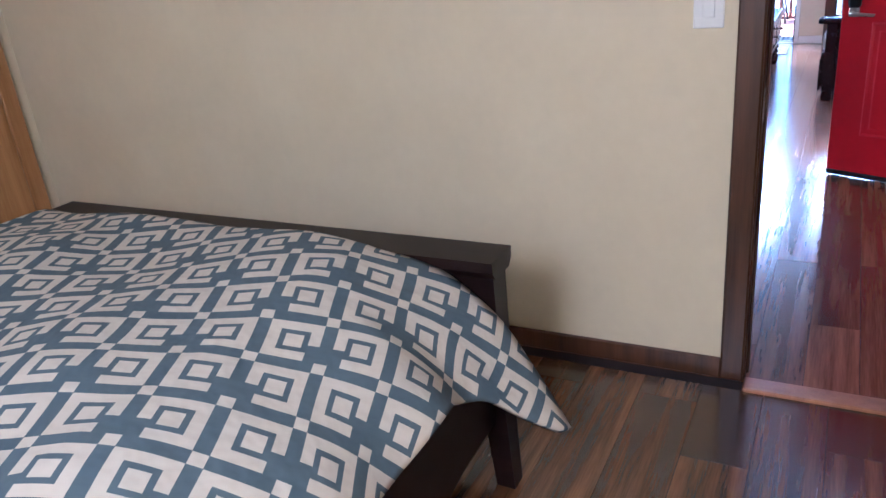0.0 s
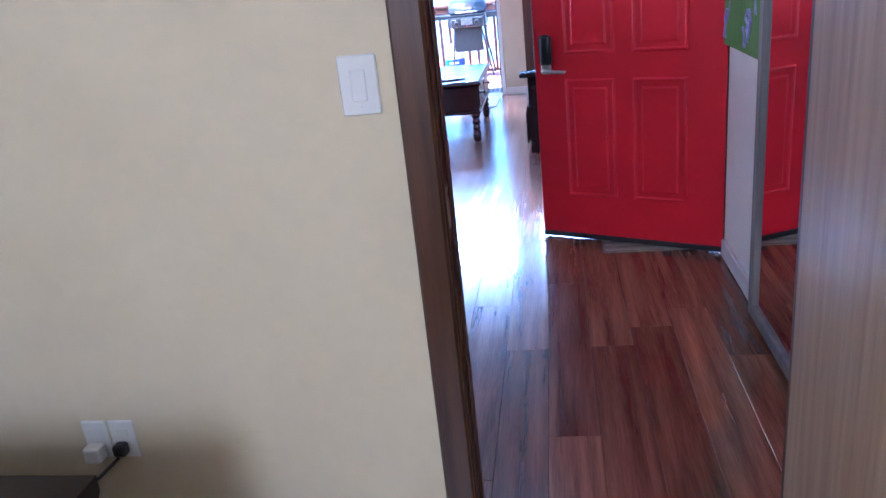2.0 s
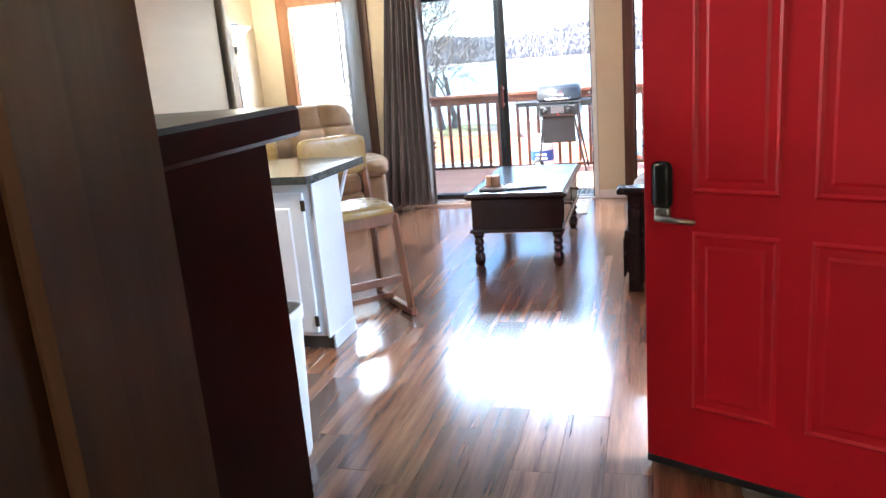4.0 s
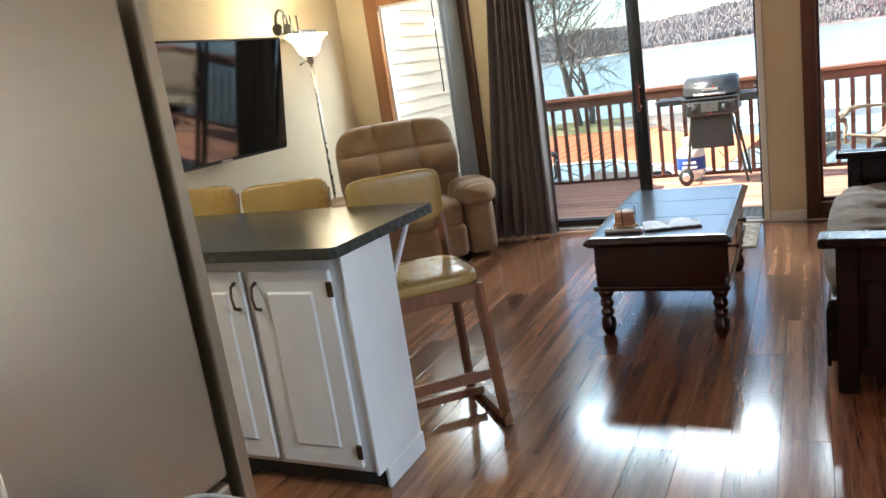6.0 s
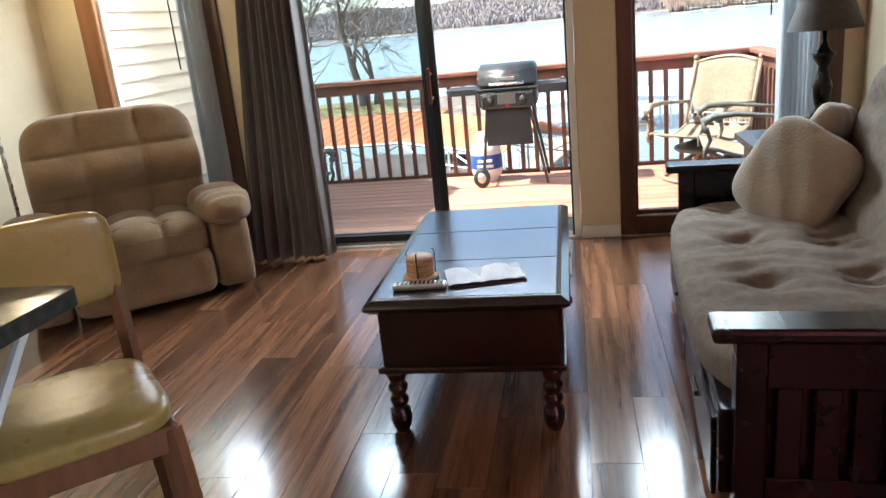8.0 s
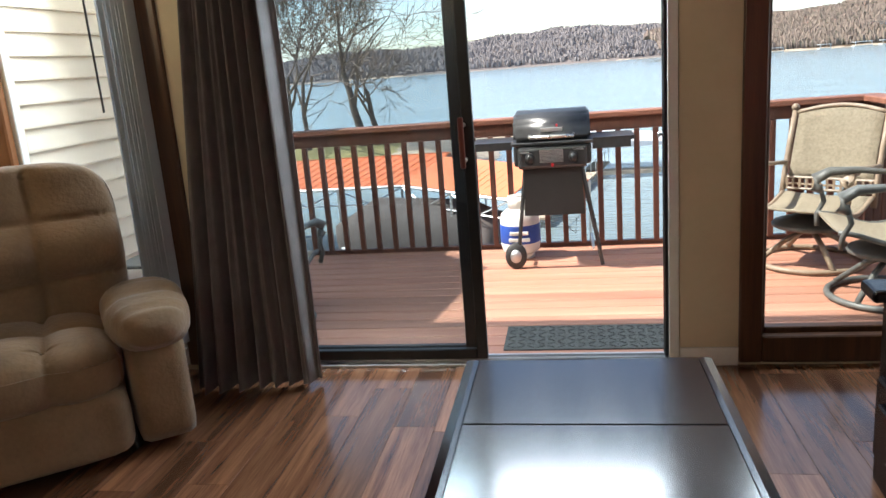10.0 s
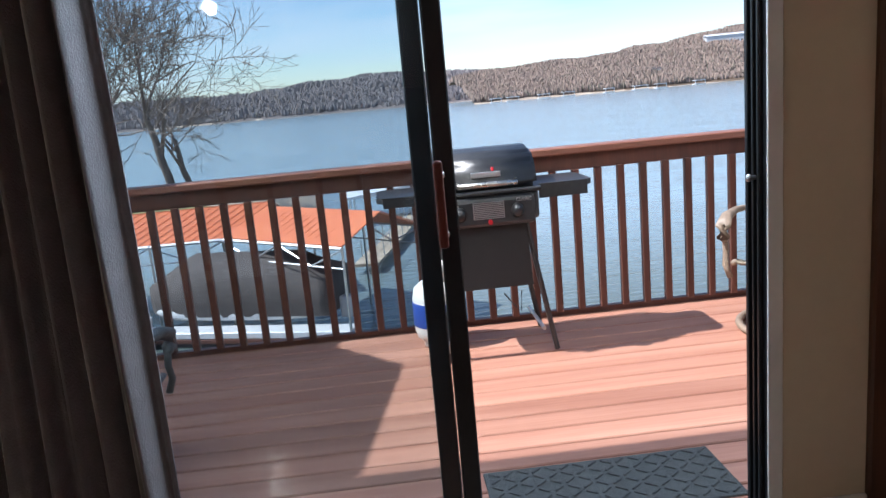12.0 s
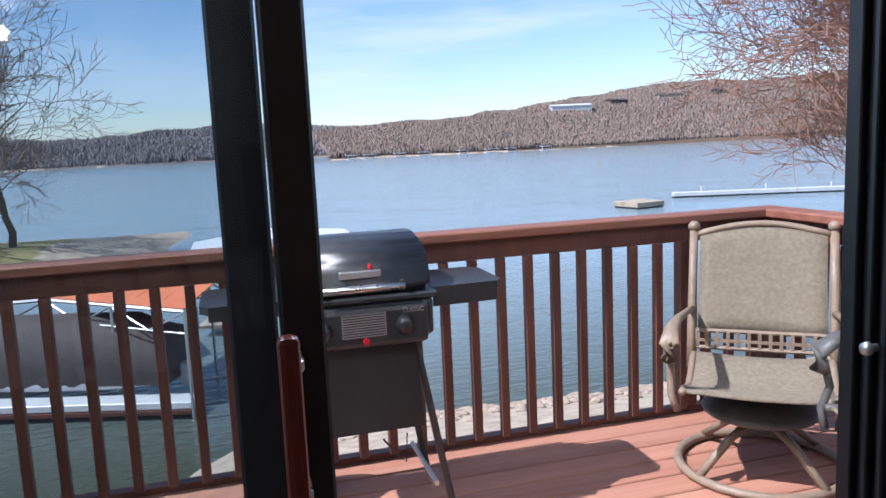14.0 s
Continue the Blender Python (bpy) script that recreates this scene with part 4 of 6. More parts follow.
part("beam", B((-27, -0.42, 0.20), (0.3, -0.3, 0.34), 0, 1, DF), M["rail"], bd_, "rusty edge beam")


def boat_cover(ln, wd, z0, z1):
    """Canvas over a tall boat: upright sides, a raised ridge that drops at bow and stern."""
    bm = bmesh.new()
    rows_ = []
    for i in range(25):
        u = -1 + 2 * i / 24
        ridge_z = z1 - 1.25 * max(0, (-u - 0.50) / 0.50) ** 1.1 - 0.80 * max(0, (u - 0.66) / 0.34) ** 1.1
        side_z = z0 + (z1 - z0) * 0.58 - 0.35 * max(0, (-u - 0.5) / 0.5)
        w = wd / 2 * (1 - 0.55 * max(0, (-u - 0.35) / 0.65) ** 2)
        sway = 0.05 * math.sin(u * 17)
        row = []
        for y, z in ((-w * 0.93, z0), (-w, z0 + 0.5), (-w * 0.99, side_z + sway), (-w * 0.55, (side_z + ridge_z) / 2 + 0.10), (0, max(ridge_z, side_z)), (w * 0.55, (side_z + ridge_z) / 2 + 0.10), (w * 0.99, side_z - sway), (w, z0 + 0.5), (w * 0.93, z0)):
            row.append(bm.verts.new((u * ln / 2, y + 0.03 * math.sin(u * 29 + z * 3), z)))
        rows_.append(row)
    for a, b in zip(rows_, rows_[1:]):
        for k in range(8):
            bm.faces.new((a[k], a[k + 1], b[k + 1], b[k]))
    bm.faces.new(rows_[0])
    bm.faces.new(rows_[-1][::-1])
    bmesh.ops.recalc_face_normals(bm, faces=bm.faces)
    return bm


def covered_boat(m, ln, wd, top, label, cover):
    r = thing("boat", label, "boat", m)
    part("hull", puff(bmesh.new(), (-ln / 2, -wd / 2 * 0.97, -0.05), (ln / 2 * 0.99, wd / 2 * 0.97, 0.70), 3.2, 8), M["hull"], r, "", True)
    part("cover", boat_cover(ln * 1.01, wd * 1.03, 0.25, top), cover, r, "canvas cover", True)
    part("motor", B((ln / 2, -0.25, -0.2), (ln / 2 + 0.55, 0.25, 0.75), 0.12, 2), M["hull"], r)
    return r


covered_boat(pose(-6.9, 37.7, WZ + 0.75, 0, 0, -19), 8.6, 2.9, 2.75, "large boat under a grey-brown canvas cover on a lift", M["canvas"])
covered_boat(pose(-14.0, 37.4, WZ + 0.35, 0, 0, -19), 5.5, 2.2, 0.85, "white boat moored in the covered dock", M["hull"])
# pier with a railing behind, and a pale dock roof
r = thing("gangway", "narrow wooden gangway with a metal railing to the shore", "gangway", pose(-2.0, 46, WZ, 0, 0, 78))
part("deck", B((0, -0.7, 0.45), (22, 0.7, 0.6)), M["gravel"], r)
for k in range(12):
    for y in (-0.65, 0.65):
        part("post", tube(bmesh.new(), [(k * 2, y, 0.6), (k * 2, y, 1.6)], 0.03, 5), M["silver"], r)
for y in (-0.65, 0.65):
    part("rail", tube(bmesh.new(), [(0, y, 1.6), (22, y, 1.6)], 0.03, 5), M["silver"], r)
r = thing("pale_dock_roof", "pale green metal roof of a boat dock", "boat dock", pose(2.3, 66, WZ, 0, 0, 0))
part("roof", prism(bmesh.new(), [(-6.1, 2.3), (0, 3.0), (6.1, 2.5), (6.1, 2.4), (-6.1, 2.2)], -4, 4, "y"), M["hull"], r)
for sx in (-5.6, 5.6):
    for sy in (-3.6, 3.6):
        part("post", tube(bmesh.new(), [(sx, sy, 0), (sx, sy, 2.3)], 0.07, 6), M["silver"], r)
part("deck", B((-4.5, -4, 0.3), (4.5, -2.8, 0.6)), M["gravel"], r)


def bare_tree(label, m, height, r0, seed, levels=6, spread_=0.55, twig="twig", lean=(0, 0, 0), fork=0.30, thin=0.035):
    rr = random.Random(seed)
    root = thing("tree", label, "tree", m)
    trunk, crown = bmesh.new(), bmesh.new()

    def grow(p, d, ln, r, lv):
        pts, rs = [p], [r]
        q = p.copy()
        n = 4 if lv < 3 else 3
        for i in range(n):
            d = (d + Vector((rr.gauss(0, 0.13), rr.gauss(0, 0.13), rr.gauss(0.045, 0.09)))).normalized()
            q = q + d * ln / n
            pts.append(q.copy())
            rs.append(max(thin, r * (1 - 0.42 * (i + 1) / n)))
        tube(trunk if lv == 0 else crown, pts, rs, 7 if lv == 0 else (5 if lv < 3 else 3), cap=False)
        if lv >= levels:
            return
        for b in range(3 if rr.random() < 0.85 else 2):
            az = rr.random() * math.tau
            side = d.orthogonal().normalized()
            side = Matrix.Rotation(az, 3, d) @ side
            k = rr.randint(max(1, n - 2), n) if b else n
            nd = (d * rr.uniform(0.65, 1.0) + side * rr.uniform(0.5, 1.0) * spread_ * 1.5 + Vector(lean) * 0.3).normalized()
            grow(pts[k], nd, ln * rr.uniform(0.66, 0.90), rs[k] * rr.uniform(0.5, 0.78), lv + 1)

    grow(Vector((0, 0, 0)), Vector((0, 0, 1)) + Vector(lean), height * fork, r0, 0)
    part("trunk", trunk, M["bark"], root, "", True)
    part("crown", crown, M[twig], root, "bare branches and fine twigs")
    return root


bare_tree("tall bare grey-brown tree on the point", pose(-20.9, 80, -6.2), 26, 0.48, 11, 6, 0.60, thin=0.026)
bare_tree("bare tree with two trunks on the point", pose(-19.6, 80.5, -6.2, 0, 14, 0), 19, 0.36, 5, 6, 0.6, thin=0.024)
bare_tree("slender bare tree on the point", pose(-26.5, 79, -6.2), 23, 0.30, 7, 6)
bare_tree("bare tree beside the lawn", pose(-30.5, 84, -6.2), 25, 0.36, 21, 6)
bare_tree("bare tree beside the lawn", pose(-36, 88, -6.2), 24, 0.36, 22, 6)
bare_tree("leaning bare tree with reddish buds beside the house", pose(16.6, 21.0, -7.2), 16.0, 0.30, 31, 9, 0.60, "bud", (-0.16, 0.0, 0), 0.30, 0.011)
bare_tree("bare tree with fine reddish twigs beside the house", pose(22.6, 21.8, -5.6), 16.5, 0.22, 44, 8, 0.58, "bud", (-0.12, 0.0, 0), 0.30, 0.011)
# ---- bedroom things ----
bed = thing("bed", "dark espresso wood bed with a low footboard", "bed")
part("footboard", B((-1.36, -0.635, 0.12), (0.275, -0.585, 0.655), 0.006), M["dark_wood"], bed)
part("cap", prism(bmesh.new(), [(-0.650, 0.640), (-0.560, 0.640), (-0.540, 0.662), (-0.538, 0.692), (-0.668, 0.692), (-0.666, 0.662)], -1.42, 0.352, "x"), M["dark_wood"], bed)
part("side_rail", prism(bmesh.new(), [(-0.64, 0.20), (-0.64, 0.44), (-2.50, 0.44), (-2.50, 0.12), (-1.10, 0.14), (-0.86, 0.19)], 0.285, 0.325, "x"), M["dark_wood"], bed)
part("side_rail", B((-1.36, -2.50, 0.14), (-1.32, -0.64, 0.46), 0.006), M["dark_wood"], bed)


def bed_post(x, out):
    """A square post that tapers and flares a little at the foot."""
    bm = bmesh.new()
    rings = [[bm.verts.new((x + dx + out * f, -0.61 + dy - f, z)) for dx, dy in ((-h, -h), (h, -h), (h, h), (-h, h))] for z, h, f in ((0.0, 0.028, 0.050), (0.10, 0.031, 0.036), (0.30, 0.036, 0.012), (0.645, 0.040, 0.0))]
    for a, b in zip(rings, rings[1:]):
        for k in range(4):
            bm.faces.new((a[k], a[(k + 1) % 4], b[(k + 1) % 4], b[k]))
    bm.faces.new(rings[0][::-1])
    bm.faces.new(rings[-1])
    return bm


part("leg", bed_post(0.305, 1), M["dark_wood"], bed)
part("leg", bed_post(-1.37, -1), M["dark_wood"], bed)
part("headboard", B((-1.42, -2.62, 0.0), (0.34, -2.54, 1.15), 0.01), M["dark_wood"], bed)
ms = solid("mattress", puff(bmesh.new(), (-1.31, -2.52, 0.34), (0.10, -0.645, 0.64), 8, 8), M["plastic_white"], "white mattress hidden under the comforter", "mattress", "", True)
# comforter: a sheet over the mattress that slopes off its open side, with one corner hanging past the foot
bm = bmesh.new()
uvl = bm.loops.layers.uv.new("UVMap")
NU, NV = 90, 72
TOPZ, X0 = 0.748, 0.0
grid = []
for j in range(NV + 1):
    v = -2.56 + 1.885 * j / NV
    fk = max(0.0, min(1.0, (v + 0.98) / 0.29))
    fk = fk * fk * (3 - 2 * fk)
    reach = 0.485 + 0.275 * fk + 0.012 * math.sin(v * 9)
    x, z = X0, TOPZ
    side = []
    for k in range(41):
        s_ = reach * k / 40
        th = radians(min(58.0 + 8 * (1 - fk), 10 + s_ * 98))
        side.append((x, z))
        x, z = x + math.cos(th) * reach / 40, z - math.sin(th) * reach / 40
    row = []
    for i in range(NU + 1):
        if i <= 50:
            x, z = -1.45 + (X0 + 1.45) * i / 50, TOPZ
            u = x
            z -= 0.30 * max(0.0, (-1.30 - x) / 0.15) ** 2
        else:
            x, z = side[i - 50]
            u = X0 + reach * (i - 50) / 40
        end = max(0.0, (v + 0.75) / 0.075)
        flat = max(0.0, min(1.0, (0.22 - x) / 0.2))
        z -= 0.03 * end * end * flat
        z += 0.016 * math.sin(u * 7 + v * 4) * math.sin(v * 6 - u * 2) + 0.010 * noise.noise((u * 5, v * 5, 2))
        fold = max(0.0, u - 0.12)
        z += 0.030 * fold * math.sin(v * 17 + 2.0 * u) + 0.05 * fold * math.exp(-((v + 0.86) / 0.05) ** 2) - 0.06 * fold * math.exp(-((v + 0.95) / 0.06) ** 2)
        x += 0.035 * fold * math.sin(v * 17 + 1.0)
        y = v - 0.06 * fk * max(0.0, u - 0.25)
        row.append((bm.verts.new((x, y, z)), (u * 0.914 + v * 0.407, v * 0.914 - u * 0.407)))
    grid.append(row)
for a, b in zip(grid, grid[1:]):
    for i in range(NU):
        q = (a[i], a[i + 1], b[i + 1], b[i])
        f = bm.faces.new([k[0] for k in q])
        for lp, k in zip(f.loops, q):
            lp[uvl].uv = k[1]
cf = solid("comforter", bm, [M["comforter"], M["comf_under"]], "blue-grey and white nested-square comforter draped over the bed", "comforter", "", True)
so = cf.modifiers.new("thick", "SOLIDIFY")
so.thickness, so.offset, so.material_offset = 0.022, -1, 1


def plate(name, x, z, w, h, rows_, label, cat):
    r = thing(name, label, cat)
    part("plate", B((x - w / 2, 0.082, z - h / 2), (x + w / 2, 0.0905, z + h / 2), 0.003), M["plastic_white"], r)
    for nm, a, b, mt in rows_:
        part(nm, B((x + a[0], a[1], z + a[2]), (x + b[0], b[1], z + b[2]), 0.002), mt, r)
    return r


sw = plate("light_switch", 0.742, 1.222, 0.086, 0.128, [("rocker", (-0.017, 0.077, -0.034), (0.017, 0.083, 0.034), M["plastic_white"])], "white rocker light switch on the bedroom wall", "switch")
for zz in (-0.048, 0.048):
    part("screw", lathe(bmesh.new(), [(0.003, 0), (0.003, 0.002)], 8, (0, 0, 0)), M["plastic_white"], sw).matrix_local = pose(0.742, 0.082, 1.222 + zz, 90, 0, 0)
for xx, lb in ((-0.125, "white outlet plate with a white plug adapter"), (-0.045, "white outlet plate with a black plug")):
    o_ = plate("outlet", xx, 0.335, 0.072, 0.115, [("socket", (-0.016, 0.079, -0.036), (0.016, 0.083, -0.006), M["plastic_white"]), ("socket", (-0.016, 0.079, 0.006), (0.016, 0.083, 0.036), M["plastic_white"])], lb, "outlet")
pl = thing("power_cord", "black plug and cord in the wall outlet", "cord")
part("plug", B((-0.065, 0.045, 0.30), (-0.03, 0.079, 0.335), 0.008, 2), M["plastic_black"], pl)
part("cord", tube(bmesh.new(), [(-0.05, 0.05, 0.30), (-0.09, 0.0, 0.27), (-0.13, -0.1, 0.30), (-0.2, -0.2, 0.1)], 0.005, 6), M["plastic_black"], pl, "", True)
ad = solid("plug_adapter", B((-0.15, 0.04, 0.285), (-0.10, 0.079, 0.33), 0.008, 2), M["plastic_white"], "white plug-in adapter in the outlet", "adapter")
wc = thing("wall_canvas", "grey-green stretched canvas hung on the bedroom wall", "picture")
part("canvas", B((-0.45, 0.056, 1.509), (0.416, 0.064, 2.02), 0.003), M["canvas_grey"], wc)
part("stretcher", B((-0.446, 0.063, 1.513), (0.412, 0.0895, 2.016), 0.002), M["plastic_white"], wc, "pale stretcher edge")
# unseen fixture and warm lamp, added to brighten the bedroom
wl = thing("ceiling_light", "round ceiling light added out of view to light the bedroom", "ceiling light", pose(0.6, -3.3, H))
part("canopy", lathe(bmesh.new(), [(0.15, -0.03), (0.16, -0.02), (0.16, 0.0)], 20), M["bronze"], wl)
part("bowl", lathe(bmesh.new(), [(0.02, -0.12), (0.10, -0.10), (0.15, -0.03)], 20), M["lit_glass"], wl, "lit frosted bowl of an added fixture", True)
lamp("bedroom_fill_lamp", "POINT", 19, (1.0, 0.86, 0.68), pose(0.6, -3.3, H - 0.30), radius=0.35)

# ---- hall things ----
mi = thing("wall_mirror", "full-length mirror in a grey weathered wood frame", "mirror", pose(1.925, 0.93, 0.02))
for a, b in (((-0.045, 0.40, 0), (-0.002, 0.45, 1.75)), ((-0.045, -0.45, 0), (-0.002, -0.40, 1.75)), ((-0.045, -0.40, 0), (-0.002, 0.40, 0.05)), ((-0.045, -0.40, 1.70), (-0.002, 0.40, 1.75))):
    part("frame", B(a, b, 0.004), M["grey_wood"], mi)
part("mirror_glass", B((-0.030, -0.40, 0.05), (-0.024, 0.40, 1.70)), M["mirror"], mi)
pt = thing("painting", "green abstract canvas with lilac brush drips", "painting")
part("canvas", B((1.888, 1.385, 1.01), (1.928, 1.985, 1.95), 0.004), M["green"], pt)
rr = random.Random(4)
for k in range(26):
    y, z = rr.uniform(1.43, 1.94), rr.uniform(1.10, 1.9)
    pts_ = []
    for q in range(6):
        pts_.append((1.887, y, z))
        y += rr.uniform(-0.03, 0.03)
        z -= rr.uniform(0.01, 0.05)
        y, z = min(1.96, max(1.41, y)), max(1.04, z)
    part("brush_stroke", tube(bmesh.new(), pts_, [rr.uniform(0.003, 0.010) for q in pts_], 5), M["lilac"], pt)
em = thing("entry_mat", "beige patterned entry mat under the red door", "rug")
part("base", B((1.36, 2.14, 0.0), (1.88, 2.80, 0.008)), M["jute"], em)
for k in range(9):
    part("stripe", B((1.37, 2.15 + k * 0.07, 0.007), (1.87, 2.18 + k * 0.07, 0.0095)), M["jute_light"], em)
dcab = thing("bar_cabinet", "tall dark espresso wood cabinet with an overhanging top", "cabinet")
part("body", B((-0.25, 0.245, 0.0), (0.672, 0.725, 1.375), 0.004), M["dark_wood"], dcab)
part("top", B((-0.30, 0.238, 1.375), (0.70, 0.76, 1.41), 0.005), M["dark_wood"], dcab)
for x in (-0.245, 0.215):
    part("door", B((x, 0.725, 0.08), (x + 0.44, 0.742, 1.34), 0.004), M["dark_wood"], dcab)
tc = thing("trash_can", "white plastic kitchen trash can with its lid up", "trash can", pose(-0.30, 2.265, 0))
bm = bmesh.new()
prof = [(0.82, 0.0), (0.86, 0.02), (1.0, 0.54), (1.05, 0.56), (1.05, 0.60), (0.98, 0.60), (0.95, 0.50), (0.80, 0.04)]
ring_ = []
for sc, z in prof:
    ring_.append([bm.verts.new((math.copysign(abs(math.cos(t_)) ** 0.45, math.cos(t_)) * 0.125 * sc, math.copysign(abs(math.sin(t_)) ** 0.45, math.sin(t_)) * 0.165 * sc, z)) for t_ in [k * math.tau / 32 for k in range(32)]])
for a, b in zip(ring_, ring_[1:]):
    for k in range(32):
        bm.faces.new((a[k], a[(k + 1) % 32], b[(k + 1) % 32], b[k]))
bm.faces.new(ring_[0][::-1])
bm.faces.new(ring_[-1])
part("bin", bm, M["plastic_white"], tc, "", True)
part("lid", B((-0.145, -0.15, 0.58), (-0.125, 0.15, 0.80), 0.008, 2, pose(0.0, 0, 0, 0, -8, 0)), M["plastic_white"], tc)
part("liner", B((-0.108, -0.146, 0.50), (0.108, 0.146, 0.515), 0.004), M["plastic_black"], tc, "black bin liner")
part("bag", lathe(bmesh.new(), [(0.09, 0.35), (0.118, 0.575), (0.125, 0.598)], 16), M["plastic_black"], tc, "black bin liner")

# ---- kitchen things ----
fg = thing("refrigerator", "brushed stainless refrigerator with a black door gap", "refrigerator")
part("body", B((-1.22, 2.005, 0.02), (-0.58, 2.64, 1.78), 0.008), M["plastic_black"], fg)
part("door", B((-0.565, 2.005, 0.06), (-0.495, 2.628, 0.50), 0.012, 2), M["steel"], fg)
part("door", B((-0.565, 2.005, 0.515), (-0.495, 2.628, 1.78), 0.012, 2), M["steel"], fg)
part("handle", tube(bmesh.new(), [(-0.495, 2.05, 0.55), (-0.45, 2.05, 0.57), (-0.45, 2.05, 0.90), (-0.495, 2.05, 0.92)], 0.012), M["steel"], fg, "", True)
part("end_panel", B((-1.25, 2.650, 0.0), (-0.475, 2.688, 1.80), 0.003), M["steel"], fg, "narrow grey end panel")
pc = thing("pantry_cabinet", "tall orange oak pantry cabinet beside the refrigerator", "cabinet")
part("body", B((-1.25, 0.79, 0.0), (-0.66, 1.74, 2.2), 0.004), M["oak_orange"], pc)
for y in (0.80, 1.265):
    part("door", B((-0.66, y, 0.1), (-0.64, y + 0.47, 2.16), 0.006), M["oak_orange"], pc)
    part("handle", tube(bmesh.new(), [(-0.64, y + 0.42, 1.0), (-0.615, y + 0.42, 1.02), (-0.615, y + 0.42, 1.10), (-0.64, y + 0.42, 1.12)], 0.006), M["bronze"], pc, "", True)
wall("wall_kitchen_stub", [((-1.25, 1.87, 0), (-0.505, 1.992, H))], WALL, "textured cream wall end beside the refrigerator")
cs = thing("door_frame_3", "reddish oak casing beside the pantry", "door frame", kind="structure")
part("casing", B((-0.60, 1.76, 0), (-0.50, 1.868, 2.2), 0.006), M["trim_oak"], cs)
part("casing_bead", B((-0.500, 1.835, 0), (-0.490, 1.865, 2.2), 0.004), M["trim_dark"], cs)
# no fixture is known here: light added to fill kitchen and hall
kl = thing("ceiling_light", "round ceiling light added out of view above the kitchen", "ceiling light", pose(-1.75, 2.6, H))
part("canopy", lathe(bmesh.new(), [(0.15, -0.03), (0.16, -0.02), (0.16, 0.0)], 20), M["bronze"], kl)
part("bowl", lathe(bmesh.new(), [(0.02, -0.11), (0.10, -0.09), (0.15, -0.03)], 20), M["lit_glass"], kl, "lit frosted bowl of an added fixture", True)
lamp("kitchen_fill_lamp", "POINT", 15, (1.0, 0.90, 0.76), pose(-1.75, 2.6, H - 0.25), radius=0.05)

IX = -0.548
isl = thing("kitchen_island", "white painted island cabinets with raised-panel doors", "kitchen island")
part("body", B((-2.60, 3.355, 0.09), (IX, 3.68, 0.902), 0.003), M["cab_white"], isl)
part("toe_kick", B((-2.60, 3.415, 0.0), (IX - 0.01, 3.675, 0.09)), M["black"], isl)
part("side_panel", B((IX, 3.350, 0.08), (IX + 0.012, 3.685, 0.902), 0.003), M["cab_white"], isl)
part("side_base", B((IX, 3.405, 0.0), (IX + 0.018, 3.69, 0.085), 0.004), M["cab_white"], isl)
part("bracket", tube(bmesh.new(), [(IX - 0.03, 3.69, 0.66), (IX - 0.03, 3.92, 0.90)], 0.012, 6), M["cab_white"], isl)
for k, x in enumerate((-0.935, -1.315, -1.72, -2.10)):
    dr = part("door", B((x, 3.335, 0.115), (x + 0.345, 3.355, 0.855), 0.004), M["cab_white"], isl)
    q = bmesh.new()
    def rg(i, dep):
        return [q.verts.new((xx, 3.335 - dep, zz)) for xx, zz in ((x + i, 0.115 + i), (x + 0.345 - i, 0.115 + i), (x + 0.345 - i, 0.855 - i), (x + i, 0.855 - i))]
    rs_ = [rg(0.050, 0.0003), rg(0.056, -0.006), rg(0.066, -0.006), rg(0.082, 0.006), rg(0.086, 0.006)]
    q2 = rs_
    for a, b in zip(q2, q2[1:]):
        for kk in range(4):
            q.faces.new((a[kk], a[(kk + 1) % 4], b[(kk + 1) % 4], b[kk]))
    q.faces.new(q2[-1])
    bmesh.ops.recalc_face_normals(q, faces=q.faces)
    part("raised_panel", q, M["cab_white"], dr)
    hx = x + 0.03 if k % 2 == 0 else x + 0.315
    part("handle", tube(bmesh.new(), [(hx, 3.333, 0.815), (hx, 3.310, 0.805), (hx, 3.303, 0.77), (hx, 3.310, 0.725), (hx, 3.333, 0.715)], [0.008, 0.006, 0.005, 0.006, 0.008], 8), M["bronze"], dr, "bronze pull", True)
    hg = x + 0.343 if k % 2 == 0 else x + 0.002
    for zz in (0.18, 0.79):
        part("hinge", B((hg - 0.012, 3.329, zz - 0.028), (hg + 0.012, 3.337, zz + 0.028), 0.002), M["bronze"], dr)
solid("countertop", prism(bmesh.new(), [(-2.70, 3.29), (-0.535, 3.29), (-0.518, 3.306), (-0.495, 3.975), (-0.512, 3.99), (-2.70, 4.02)], 0.904, 0.944), M["counter"], "black laminate bar countertop on the island", "countertop")


